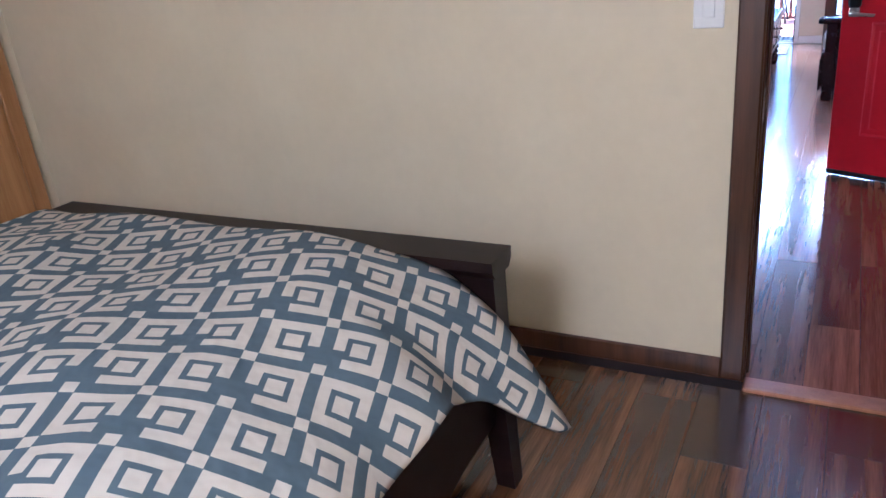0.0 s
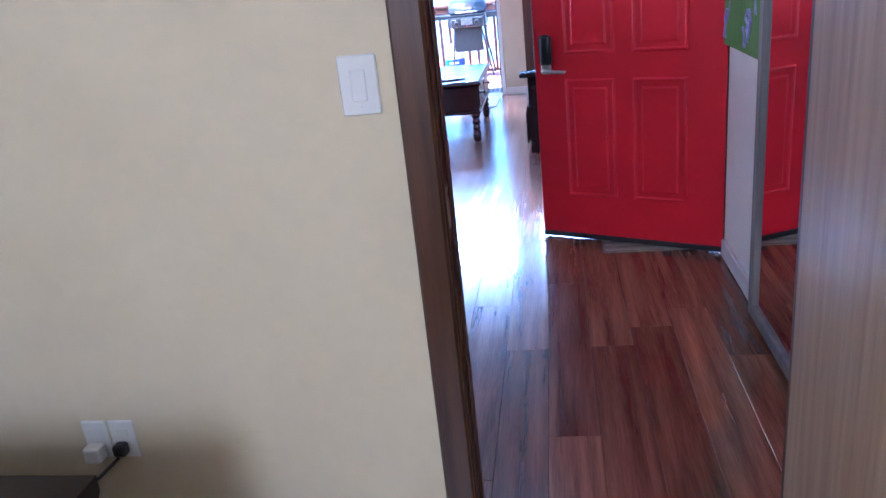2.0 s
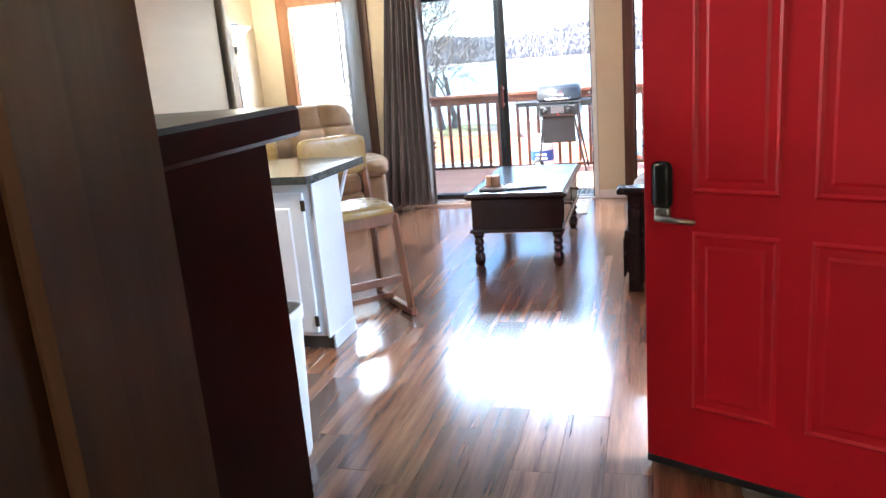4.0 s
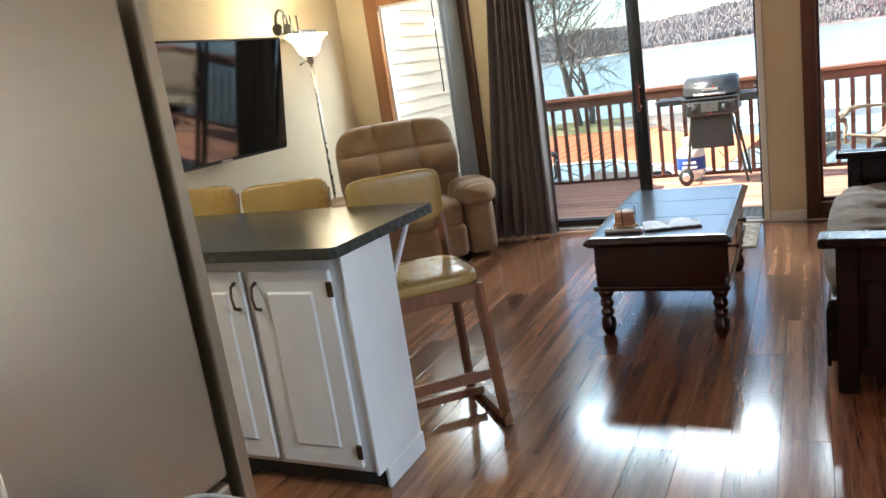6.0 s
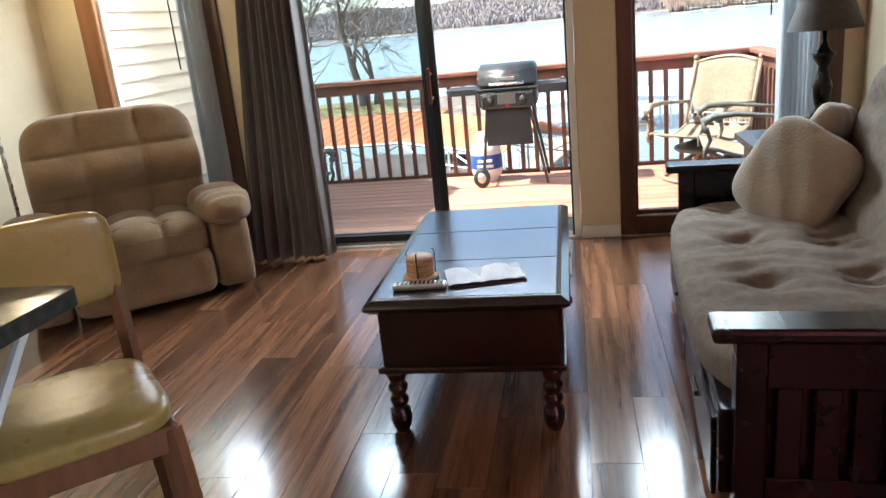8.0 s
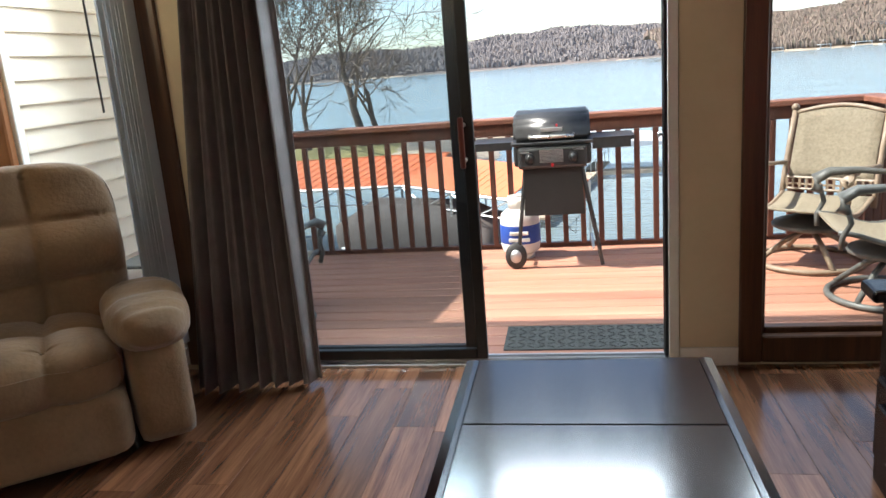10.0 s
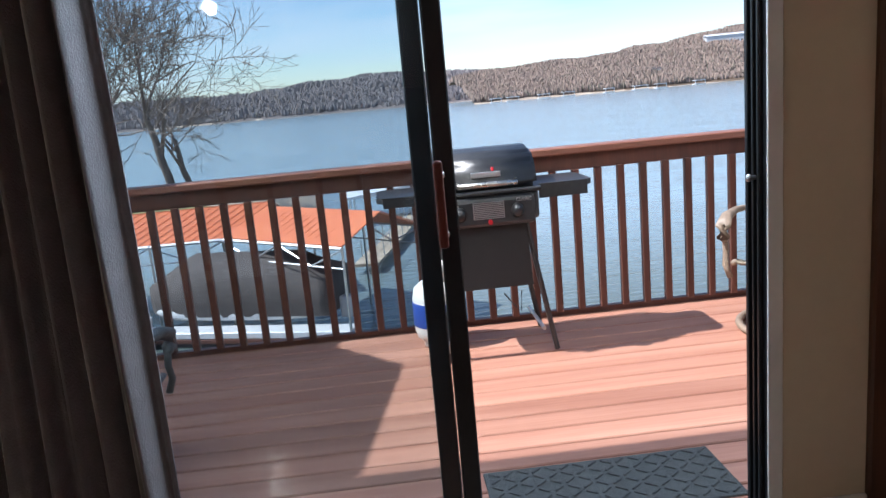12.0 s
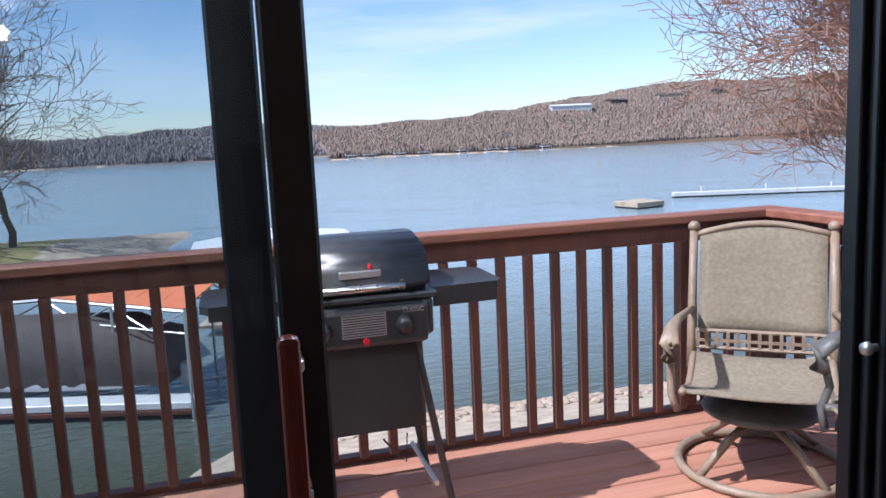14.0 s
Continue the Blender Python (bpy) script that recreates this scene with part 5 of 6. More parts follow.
def stool(m):
    r = thing("bar_stool", "wooden bar stool with a mustard vinyl seat and back", "bar stool", m, "stools at the counter")
    w, d = 0.21, 0.21
    part("seat", puff(bmesh.new(), (-w, -d, 0.600), (w, d, 0.665), 5, 8), M["vinyl"], r, "mustard vinyl seat pad", True)
    for y in (-d + 0.02, d - 0.05):
        part("apron", B((-w + 0.01, y, 0.545), (w - 0.01, y + 0.03, 0.61), 0.004), M["stool_wood"], r)
    for x in (-w + 0.005, w - 0.035):
        part("apron", B((x, -d + 0.03, 0.545), (x + 0.03, d - 0.03, 0.61), 0.004), M["stool_wood"], r)
        part("leg", tube(bmesh.new(), [(x + 0.015 + math.copysign(0.03, x), -d - 0.025, 0.03), (x + 0.015, -d + 0.03, 0.60)], 0.024, 4), M["stool_wood"], r)
        part("leg", tube(bmesh.new(), [(x + 0.015 + math.copysign(0.03, x), d + 0.02, 0.03), (x + 0.015, d - 0.02, 0.62), (x + 0.015, d + 0.06, 0.99)], 0.022, 4), M["stool_wood"], r)
        part("sled_foot", B((x + math.copysign(0.03, x) - 0.005, -d - 0.06, 0.0), (x + math.copysign(0.03, x) + 0.035, d + 0.06, 0.045), 0.006), M["stool_wood"], r)
    part("stretcher", B((-w, -d - 0.01, 0.20), (w, -d + 0.015, 0.245), 0.004), M["stool_wood"], r)
    part("stretcher", B((-w, -0.012, 0.05), (w, 0.012, 0.085), 0.004), M["stool_wood"], r)
    part("backrest", puff(bmesh.new(), (-w + 0.0, d + 0.005, 0.81), (w - 0.0, d + 0.055, 1.045), 7, 8), M["vinyl"], r, "mustard vinyl back pad", True)
    return r


st = stool(pose(-0.605, 3.985, 0, 0, 0, 42))
copy_thing(st, pose(-1.29, 3.985, 0, 0, 0, 23))
copy_thing(st, pose(-1.88, 3.985, 0, 0, 0, 15))
# ---- living room things ----
tv = thing("television", "large black flat television on the wall", "television", pose(-2.465, 5.135, 1.455, 0, 8.5, 0))
part("housing", B((-0.05, -0.66, -0.385), (0.0, 0.66, 0.385), 0.008), M["plastic_black"], tv)
part("screen", B((-0.002, -0.645, -0.360), (0.004, 0.645, 0.372)), M["screen"], tv, "dark glossy screen")
part("wall_mount", B((-0.40, -0.12, -0.12), (-0.05, 0.12, 0.12), 0.01), M["plastic_black"], tv)
part("badge", B((0.0, -0.05, -0.380), (0.005, 0.05, -0.366)), M["silver"], tv)

fl = thing("floor_lamp", "lit torchiere floor lamp with a frosted glass bowl", "floor lamp", pose(-2.52, 6.27, 0))
part("base", lathe(bmesh.new(), [(0.14, 0.0), (0.14, 0.015), (0.05, 0.035), (0.012, 0.05)], 20), M["chrome"], fl, "", True)
part("pole", tube(bmesh.new(), [(0, 0, 0.04), (0, 0, 1.66)], 0.011, 10), M["chrome"], fl, "", True)
part("collar", lathe(bmesh.new(), [(0.012, 1.64), (0.03, 1.66), (0.022, 1.69), (0.04, 1.705)], 14), M["chrome"], fl, "", True)
part("bowl", lathe(bmesh.new(), [(0.045, 1.70), (0.08, 1.73), (0.11, 1.80), (0.16, 1.85), (0.165, 1.855), (0.15, 1.855), (0.10, 1.81), (0.06, 1.745)], 24), M["lit_glass"], fl, "lit frosted glass bowl", True)
lamp("floor_lamp_bulb", "POINT", 6.5, (1.0, 0.85, 0.60), pose(-2.52, 6.27, 1.92), radius=0.06)
sh = thing("wall_shelf", "small glass wall shelf on scrolled brackets", "shelf")
part("board", B((XL, 6.16, 1.865), (-2.60, 6.70, 1.880), 0.002), M["plastic_white"], sh)
for y in (6.22, 6.62):
    part("bracket", tube(bmesh.new(), [(XL + 0.01, y, 1.86), (XL + 0.08, y, 1.80), (XL + 0.03, y, 1.74), (XL + 0.10, y, 1.70), (XL + 0.01, y, 1.66)], 0.006, 6), M["bronze"], sh, "", True)
ro = thing("wifi_router", "black router with upright antennas on the shelf", "router")
part("case", B((-2.84, 6.40, 1.881), (-2.66, 6.64, 1.915), 0.008), M["plastic_black"], ro)
for y in (6.43, 6.52, 6.61):
    part("antenna", tube(bmesh.new(), [(-2.82, y, 1.91), (-2.82, y + 0.005, 2.05)], 0.006, 6), M["plastic_black"], ro)
hp = thing("headphones", "black headset standing on the shelf", "headset")
part("band", tube(bmesh.new(), [(-2.72, 6.27 + 0.075 * math.cos(a), 1.96 + 0.11 * math.sin(a)) for a in [math.pi * k / 10 for k in range(11)]], 0.012, 8), M["plastic_black"], hp, "", True)
for y in (6.205, 6.335):
    part("ear_cup", lathe(bmesh.new(), [(0.03, -0.015), (0.045, -0.01), (0.045, 0.01), (0.03, 0.015)], 14), M["plastic_black"], hp, "", True).matrix_local = pose(-2.72, y, 1.928, 90, 0, 0)


def tuft(nx, ny, dep):
    def f(x, y, z):
        gx, gy = abs(math.sin((x + 1) * nx * math.pi / 2)), abs(math.sin((y + 1) * ny * math.pi / 2))
        return -dep * (1 - min(1, (gx ** 0.36) * (gy ** 0.36)))
    return f


RB = pose(-1.80, 6.24, 0, 0, 0, 37) @ Matrix.Diagonal((1.06, 1.06, 1.03, 1))   # front middle at the origin, back towards local +y
rc = thing("recliner", "tan microsuede recliner with tufted back and padded arms", "recliner", RB)
t1 = tuft(3, 3, 0.075)
t2 = tuft(3, 2, 0.06)
part("base", B((-0.36, 0.10, 0.03), (0.36, 0.70, 0.30), 0.03, 2), M["suede"], rc)
part("footrest", puff(bmesh.new(), (-0.36, -0.02, 0.04), (0.36, 0.14, 0.30), 7, 10, lambda x, y, z: Vector((0, 0.010 * math.sin(x * 40) * (abs(z) < 0.8), 0))), M["suede"], rc, "gathered footrest front", True)
part("seat", puff(bmesh.new(), (-0.37, -0.05, 0.24), (0.37, 0.62, 0.49), 4.5, 54, lambda x, y, z: Vector((0, 0.03 * (1 - abs(math.sin((x + 1) * 1.5 * math.pi)) ** 0.5) * (y < -0.7), t2(x, y, z) * (z > 0.3) + 0.02 * (1 - x * x)))), M["suede"], rc, "", True)
part("back", puff(bmesh.new(), (-0.46, -0.14, -0.05), (0.46, 0.12, 0.66), 4.5, 60, lambda x, y, z: Vector((0, (-t1(x, z, y)) * (y < 0.2) - 0.05 * math.cos(z * 4.7) * (y < 0), -t1(0, z, y) * 0)), pose(0, 0.47, 0.43, -10, 0, 0)), M["suede"], rc, "tufted back cushion", True)
for sx in (-1, 1):
    x0, x1 = (0.36, 0.59) if sx > 0 else (-0.59, -0.36)
    part("arm_panel", puff(bmesh.new(), (x0 + 0.01, 0.0, 0.03), (x1 - 0.01, 0.70, 0.46), 9, 6), M["suede"], rc, "", True)
    part("arm_pad", puff(bmesh.new(), (x0 - 0.035, -0.10, 0.40), (x1 + 0.035, 0.66, 0.60), 2.8, 18, lambda x, y, z: Vector((0, 0, -0.03 * math.exp(-((y + 0.25) * 9) ** 2) - 0.025 * math.exp(-((y - 0.25) * 9) ** 2) + 0.006 * math.sin(y * 34) * (y < -0.3) - 0.10 * max(0, y) ** 2))), M["suede"], rc, "overstuffed arm pad", True)

# coffee table
ct = thing("coffee_table", "dark mahogany coffee table on turned legs", "coffee table", pose(0.185, 5.545, 0, 0, 0, 0.4))
w, d = 0.352, 0.640
part("top", prism(bmesh.new(), [(-w + 0.04, -d + 0.04), (w - 0.04, -d + 0.04), (w - 0.04, d - 0.04), (-w + 0.04, d - 0.04)], 0.490, 0.523), M["mahogany"], ct)
for y0, y1 in ((-d + 0.045, -0.205), (-0.200, 0.200), (0.205, d - 0.045)):
    part("top_panel", B((-w + 0.045, y0, 0.520), (w - 0.045, y1, 0.5285), 0.002), M["mahogany"], ct)
prof = [(0.0, 0.528), (0.014, 0.526), (0.040, 0.512), (0.044, 0.505), (0.040, 0.495), (0.028, 0.486), (0.022, 0.480), (0.0, 0.480)]
bm = bmesh.new()
lo = []
for off, z in prof:
    q = w - 0.044 + off
    e = d - 0.044 + off
    lo.append([bm.verts.new(c) for c in ((-q, -e, z), (q, -e, z), (q, e, z), (-q, e, z))])
for a, b in zip(lo, lo[1:]):
    for k in range(4):
        bm.faces.new((a[k], a[(k + 1) % 4], b[(k + 1) % 4], b[k]))
bmesh.ops.recalc_face_normals(bm, faces=bm.faces)
part("moulding", bm, M["mahogany"], ct)
part("apron", B((-w + 0.04, -d + 0.05, 0.262), (w - 0.04, d - 0.05, 0.486), 0.004), M["mahogany"], ct)
part("base_moulding", B((-w + 0.022, -d + 0.032, 0.245), (w - 0.022, d - 0.032, 0.272), 0.008, 2), M["mahogany"], ct)
for y in (-0.28, 0.28):
    dr = part("drawer", B((w - 0.042, y - 0.25, 0.29), (w - 0.030, y + 0.25, 0.465), 0.004), M["mahogany"], ct)
    part("knob", lathe(bmesh.new(), [(0.006, 0), (0.006, 0.015), (0.016, 0.022), (0.012, 0.034)], 12), M["bronze"], dr, "", True).matrix_local = pose(w - 0.030, y, 0.38, 0, 90, 0)
leg = [(0.022, 0.0), (0.034, 0.02), (0.040, 0.05), (0.036, 0.085), (0.022, 0.10), (0.034, 0.115), (0.034, 0.130), (0.022, 0.145), (0.036, 0.165), (0.036, 0.18), (0.026, 0.195), (0.040, 0.225), (0.043, 0.25)]
for x in (-w + 0.075, w - 0.075):
    for y in (-d + 0.085, d - 0.085):
        part("leg", lathe(bmesh.new(), leg, 16, (x, y, 0)), M["mahogany"], ct, "", True)
TZ = 0.5295
co = thing("coaster_set", "stack of round cork coasters in a wire holder", "coasters", pose(0.005, 5.145, TZ))
part("tray", lathe(bmesh.new(), [(0.062, 0), (0.066, 0.008), (0.062, 0.016)], 24), M["cork"], co, "", True)
for k in range(5):
    part("coaster", lathe(bmesh.new(), [(0.048, 0.018 + k * 0.0135), (0.051, 0.022 + k * 0.0135), (0.051, 0.027 + k * 0.0135), (0.048, 0.031 + k * 0.0135)], 22), M["cork"], co, "", True)
for an in (20, 160, 270):
    c_, s_ = math.cos(radians(an)), math.sin(radians(an))
    part("wire", tube(bmesh.new(), [(c_ * 0.055, s_ * 0.055, 0.01), (c_ * 0.056, s_ * 0.056, 0.09), (c_ * 0.053, s_ * 0.053, 0.105), (c_ * 0.044, s_ * 0.044, 0.108)], 0.0025, 6), M["bronze"], co, "", True)
rm = thing("remote_control", "grey television remote with rows of buttons", "remote control", pose(0.02, 5.035, TZ, 0, 0, 3))
part("case", B((-0.095, -0.024, 0.0), (0.095, 0.024, 0.022), 0.008, 2), M["silver"], rm)
for k in range(11):
    for j in (-0.012, 0, 0.012):
        part("button", B((-0.080 + k * 0.0155, j - 0.004, 0.021), (-0.071 + k * 0.0155, j + 0.004, 0.024)), M["plastic_black"], rm)
mg = thing("magazine", "white magazine lying on a dark folder", "magazine", pose(0.235, 5.145, TZ, 0, 0, 14))
part("folder", B((-0.13, -0.095, 0.0), (0.14, 0.09, 0.006)), M["plastic_black"], mg)
bm = bmesh.new()
gr = [[bm.verts.new((-0.135 + 0.27 * i / 16, -0.09 + 0.18 * j / 8, 0.008 + 0.006 * math.sin(i * 0.7) * (j / 8) + 0.006 * (1 - j / 8) * abs(math.sin(i * 0.9)))) for i in range(17)] for j in range(9)]
for a, b in zip(gr, gr[1:]):
    for i in range(16):
        bm.faces.new((a[i], a[i + 1], b[i + 1], b[i]))
part("cover_sheet", bm, M["paper"], mg, "", True)

# futon: local x runs from its front to its back, y along it
FT = pose(1.015, 5.435, 0, 0, 0, -3.6)
ft = thing("futon", "black wooden futon sofa with a taupe corduroy mattress", "sofa", FT)


def seatsag(x, y, z):
    t_ = 0.0
    for cy in (-0.75, -0.25, 0.25, 0.75):
        for cx in (-0.35, 0.45):
            t_ += math.exp(-(((x - cx) * 4.5) ** 2 + ((y - cy) * 7) ** 2))
    return Vector((0, 0, (-0.055 * t_ + 0.016 * math.sin(y * 54 + 2.5 * x * x + 5 * nz(x, y, 2)) * (0.15 + t_) + 0.006 * math.sin(y * 23 + 5 * x)) * (z > 0)))


part("seat_mattress", puff(bmesh.new(), (-0.075, -0.955, 0.29), (0.76, 0.955, 0.485), 4, 84, seatsag), M["futon"], ft, "tufted taupe corduroy seat", True)
part("back_mattress", puff(bmesh.new(), (-0.10, -0.93, -0.02), (0.10, 0.93, 0.74), 4, 30, lambda x, y, z: Vector(((0.05 * math.exp(-((abs(z) - 0.4) * 5) ** 2) * abs(math.cos(y * 9)) * (x < 0)), 0, 0)), pose(0.70, 0, 0.42, 0, 17, 0)), M["futon"], ft, "tufted taupe corduroy back", True)
part("front_rail", B((-0.030, -0.962, 0.10), (0.065, 0.962, 0.36), 0.006), M["black_wood"], ft)
for y0, y1 in ((-0.90, -0.02), (0.02, 0.90)):
    dr = part("drawer", B((-0.044, y0, 0.05), (-0.028, y1, 0.30), 0.005), M["black_wood"], ft)
    part("handle", B((-0.056, (y0 + y1) / 2 - 0.06, 0.16), (-0.042, (y0 + y1) / 2 + 0.06, 0.18), 0.004), M["bronze"], dr)
for y0, y1 in ((-1.04, -0.965), (0.965, 1.04)):
    s_ = -1 if y0 < 0 else 1
    part("arm_top", B((-0.06, y0 - 0.03, 0.595), (0.86, y1 + 0.03, 0.635), 0.012, 2), M["black_wood"], ft)
    part("arm_post", B((0.0, y0, 0.0), (0.075, y1, 0.595), 0.004), M["black_wood"], ft)
    part("arm_post", B((0.74, y0, 0.0), (0.815, y1, 0.595), 0.004), M["black_wood"], ft)
    part("arm_rail", B((0.075, y0 + 0.01, 0.46), (0.74, y1 - 0.01, 0.595), 0.003), M["black_wood"], ft)
    part("arm_rail", B((0.075, y0 + 0.01, 0.08), (0.74, y1 - 0.01, 0.20), 0.003), M["black_wood"], ft)
    part("arm_back", B((0.075, y0 + 0.05, 0.20), (0.74, y1 - 0.01, 0.46), 0.002), M["black_wood"], ft)
    for k in range(7):
        part("slat", B((0.10 + k * 0.092, y0 + 0.012, 0.20), (0.16 + k * 0.092, y1 - 0.02, 0.46), 0.003), M["black_wood"], ft)
pw = solid("throw_pillow", puff(bmesh.new(), (-0.228, -0.078, -0.228), (0.228, 0.078, 0.228), 3.0, 18, lambda x, y, z: Vector((0.02 * x * abs(z), 0.003 * math.sin(x * 9 + z * 7), 0.02 * z * abs(x)))), M["pillow"], "tan square throw pillow leaning on the futon", "pillow", "", True)
pw.matrix_world = pose(1.50, 5.98, 0.635, -24, 24, -52)
pw2 = copy_thing(pw, pose(1.66, 6.20, 0.69, 20, 10, 60))

et = thing("end_table", "black end table with a small drawer", "end table", pose(1.80, 6.98, 0))
part("top", prism(bmesh.new(), [(-0.30, -0.30), (-0.24, -0.36), (0.30, -0.36), (0.30, 0.30), (-0.24, 0.30), (-0.30, 0.24)], 0.60, 0.635), M["black_wood"], et)
part("body", B((-0.24, -0.30, 0.40), (0.28, 0.26, 0.60), 0.004), M["black_wood"], et)
dr = part("drawer", B((-0.256, -0.24, 0.43), (-0.24, 0.20, 0.58), 0.004), M["trim_dark"], et)
part("knob", lathe(bmesh.new(), [(0.006, 0), (0.006, 0.014), (0.017, 0.022), (0.010, 0.034)], 12), M["bronze"], dr, "", True).matrix_local = pose(-0.256, -0.02, 0.505, 0, -90, 0)
for x in (-0.22, 0.24):
    for y in (-0.28, 0.22):
        part("leg", B((x - 0.02, y - 0.0, 0.0), (x + 0.02, y + 0.04, 0.41), 0.004), M["black_wood"], et)
tl = thing("table_lamp", "table lamp with a black turned base and dark shade", "table lamp", pose(1.88, 6.93, 0.635))
part("plinth", B((-0.075, -0.075, 0), (0.075, 0.075, 0.10), 0.012, 2), M["black_wood"], tl)
part("base", lathe(bmesh.new(), [(0.05, 0.10), (0.055, 0.12), (0.03, 0.15), (0.042, 0.20), (0.050, 0.27), (0.030, 0.33), (0.024, 0.37), (0.055, 0.42), (0.058, 0.44), (0.03, 0.46), (0.012, 0.50), (0.010, 0.62)], 18), M["black_wood"], tl, "", True)
bm = bmesh.new()
rg_ = []
for r_, z_ in ((0.185, 0.56), (0.150, 0.65), (0.120, 0.74), (0.100, 0.84), (0.096, 0.84), (0.146, 0.65), (0.181, 0.56)):
    rg_.append([bm.verts.new((r_ * math.cos(k * math.tau / 32), r_ * math.sin(k * math.tau / 32), z_)) for k in range(32)])
for a, b in zip(rg_, rg_[1:]):
    for k in range(32):
        bm.faces.new((a[k], a[(k + 1) % 32], b[(k + 1) % 32], b[k]))
part("shade", bm, M["shade_dark"], tl, "flared dark cloth shade", True)
ts = thing("side_table", "dark table corner with a pale edge beside the futon", "table", pose(1.52, 4.18, 0))
part("top", B((-0.17, -0.28, 0.62), (0.45, 0.17, 0.645), 0.006), M["black_wood"], ts)
part("edge", B((-0.185, -0.29, 0.615), (-0.165, 0.18, 0.65), 0.004), M["silver"], ts)
for x in (-0.12, 0.40):
    for y in (-0.22, 0.12):
        part("leg", B((x - 0.02, y - 0.02, 0), (x + 0.02, y + 0.02, 0.62)), M["black_wood"], ts)
rg2 = thing("rug", "beige woven rug with a lattice pattern at the sliding door", "rug")
part("base", B((-0.24, 6.62, 0.0), (0.53, 7.29, 0.008)), M["jute"], rg2)
for k in range(5):
    for j in range(4):
        cx, cy = -0.165 + k * 0.153, 6.70 + j * 0.165
        hexa = [(cx + 0.064 * math.cos(a), cy + 0.068 * math.sin(a)) for a in [math.tau * q / 6 for q in range(6)]]
        part("motif", prism(bmesh.new(), hexa, 0.0075, 0.0100), M["jute_light"], rg2)
        hexa = [(cx + 0.040 * math.cos(a), cy + 0.043 * math.sin(a)) for a in [math.tau * q / 6 for q in range(6)]]
        part("motif", prism(bmesh.new(), hexa, 0.0095, 0.0112), M["jute"], rg2)

# ---- deck things ----
dm = thing("doormat", "grey rubber doormat with a woven relief on the deck", "doormat")
part("base", B((-0.20, 7.53, 0.0), (0.60, 7.86, 0.008), 0.003), M["doormat"], dm)
for k in range(16):
    for j in range(7):
        x, y = -0.165 + k * 0.049, 7.56 + j * 0.045
        an = 40 if (k + j) % 2 else -40
        part("rib", B((-0.021, -0.0045, 0.008), (0.021, 0.0045, 0.0135), 0.002, 1, pose(x, y, 0, 0, 0, an)), M["doormat"], dm)

gr_ = thing("gas_grill", "black two-burner gas grill with fold-out side shelves", "grill", pose(0.04, 9.20, 0, 0, 0, 0) @ Matrix.Diagonal((0.825, 0.95, 1.0, 1)))
bm = prism(bmesh.new(), [(-0.245, 0.845), (-0.238, 0.905), (-0.205, 0.970), (-0.15, 1.010), (-0.07, 1.032), (0.05, 1.036), (0.14, 1.015), (0.20, 0.965), (0.235, 0.845)], -0.295, 0.295, "x")
bmesh.ops.bevel(bm, geom=list(bm.edges), offset=0.022, segments=2, affect="EDGES")
ld = part("lid", bm, M["grill"], gr_, "domed black lid", True)
part("handle", tube(bmesh.new(), [(-0.17, -0.235, 0.882), (-0.17, -0.280, 0.878), (0.17, -0.280, 0.878), (0.17, -0.235, 0.882)], 0.013, 8), M["chrome"], ld, "", True)
part("badge", B((-0.085, -0.243, 0.908), (0.085, -0.215, 0.932), 0.002, 1), M["silver"], ld)
part("badge_flame", B((0.035, -0.236, 0.934), (0.05, -0.212, 0.952), 0.003), M["knob_red"], ld)
part("firebox", B((-0.30, -0.245, 0.690), (0.30, 0.235, 0.826), 0.02, 2), M["grill"], gr_)
part("rim", B((-0.315, -0.262, 0.824), (0.315, 0.245, 0.846), 0.006), M["grill"], gr_)
pn = part("control_panel", B((-0.265, -0.285, 0.6770), (0.265, -0.24, 0.8170), 0.02, 2, pose(0, 0, 0, 0, 0, 0)), M["grill"], gr_)
part("label", B((-0.095, -0.288, 0.7170), (0.085, -0.284, 0.7970)), M["silver"], pn, "striped instruction label")
for k in range(9):
    part("label_line", B((-0.09, -0.290, 0.7220 + k * 0.0085), (0.08, -0.287, 0.7250 + k * 0.0085)), M["grill"], pn)
for x in (-0.17, 0.16):
    part("knob", lathe(bmesh.new(), [(0.036, 0), (0.036, 0.012), (0.026, 0.03), (0.024, 0.034)], 18), M["plastic_black"], pn, "", True).matrix_local = pose(x, -0.284, 0.7470, 90, 0, 0)
part("igniter", lathe(bmesh.new(), [(0.012, 0), (0.012, 0.014)], 12), M["knob_red"], pn).matrix_local = pose(0.0, -0.284, 0.7020, 90, 0, 0)
tx = bpy.data.curves.new("lettering", "FONT")
tx.body, tx.size, tx.extrude = "CLASSIC", 0.024, 0.0006
to = bpy.data.objects.new("lettering", tx)
lt = new("lettering", bpy.data.meshes.new_from_object(to))
bpy.data.objects.remove(to)
lt.data.materials.clear()
lt.data.materials.append(M["silver"])
lt.parent = pn
lt.matrix_local = pose(0.155, -0.2865, 0.7880, 90, 0, 0)
part("lettering", B((-0.245, -0.288, 0.7820), (-0.175, -0.284, 0.7920)), M["silver"], pn)
for sx in (-1, 1):
    sf_ = part("side_shelf", prism(bmesh.new(), [(sx * 0.31, -0.20), (sx * 0.60, -0.19), (sx * 0.635, -0.15), (sx * 0.635, 0.13), (sx * 0.60, 0.17), (sx * 0.31, 0.17)], 0.822, 0.848), M["grill"], gr_)
    part("shelf_lip", prism(bmesh.new(), [(sx * 0.31, -0.205), (sx * 0.60, -0.195), (sx * 0.60, -0.185), (sx * 0.31, -0.195)], 0.780 if sx > 0 else 0.800, 0.849), M["grill"], sf_)
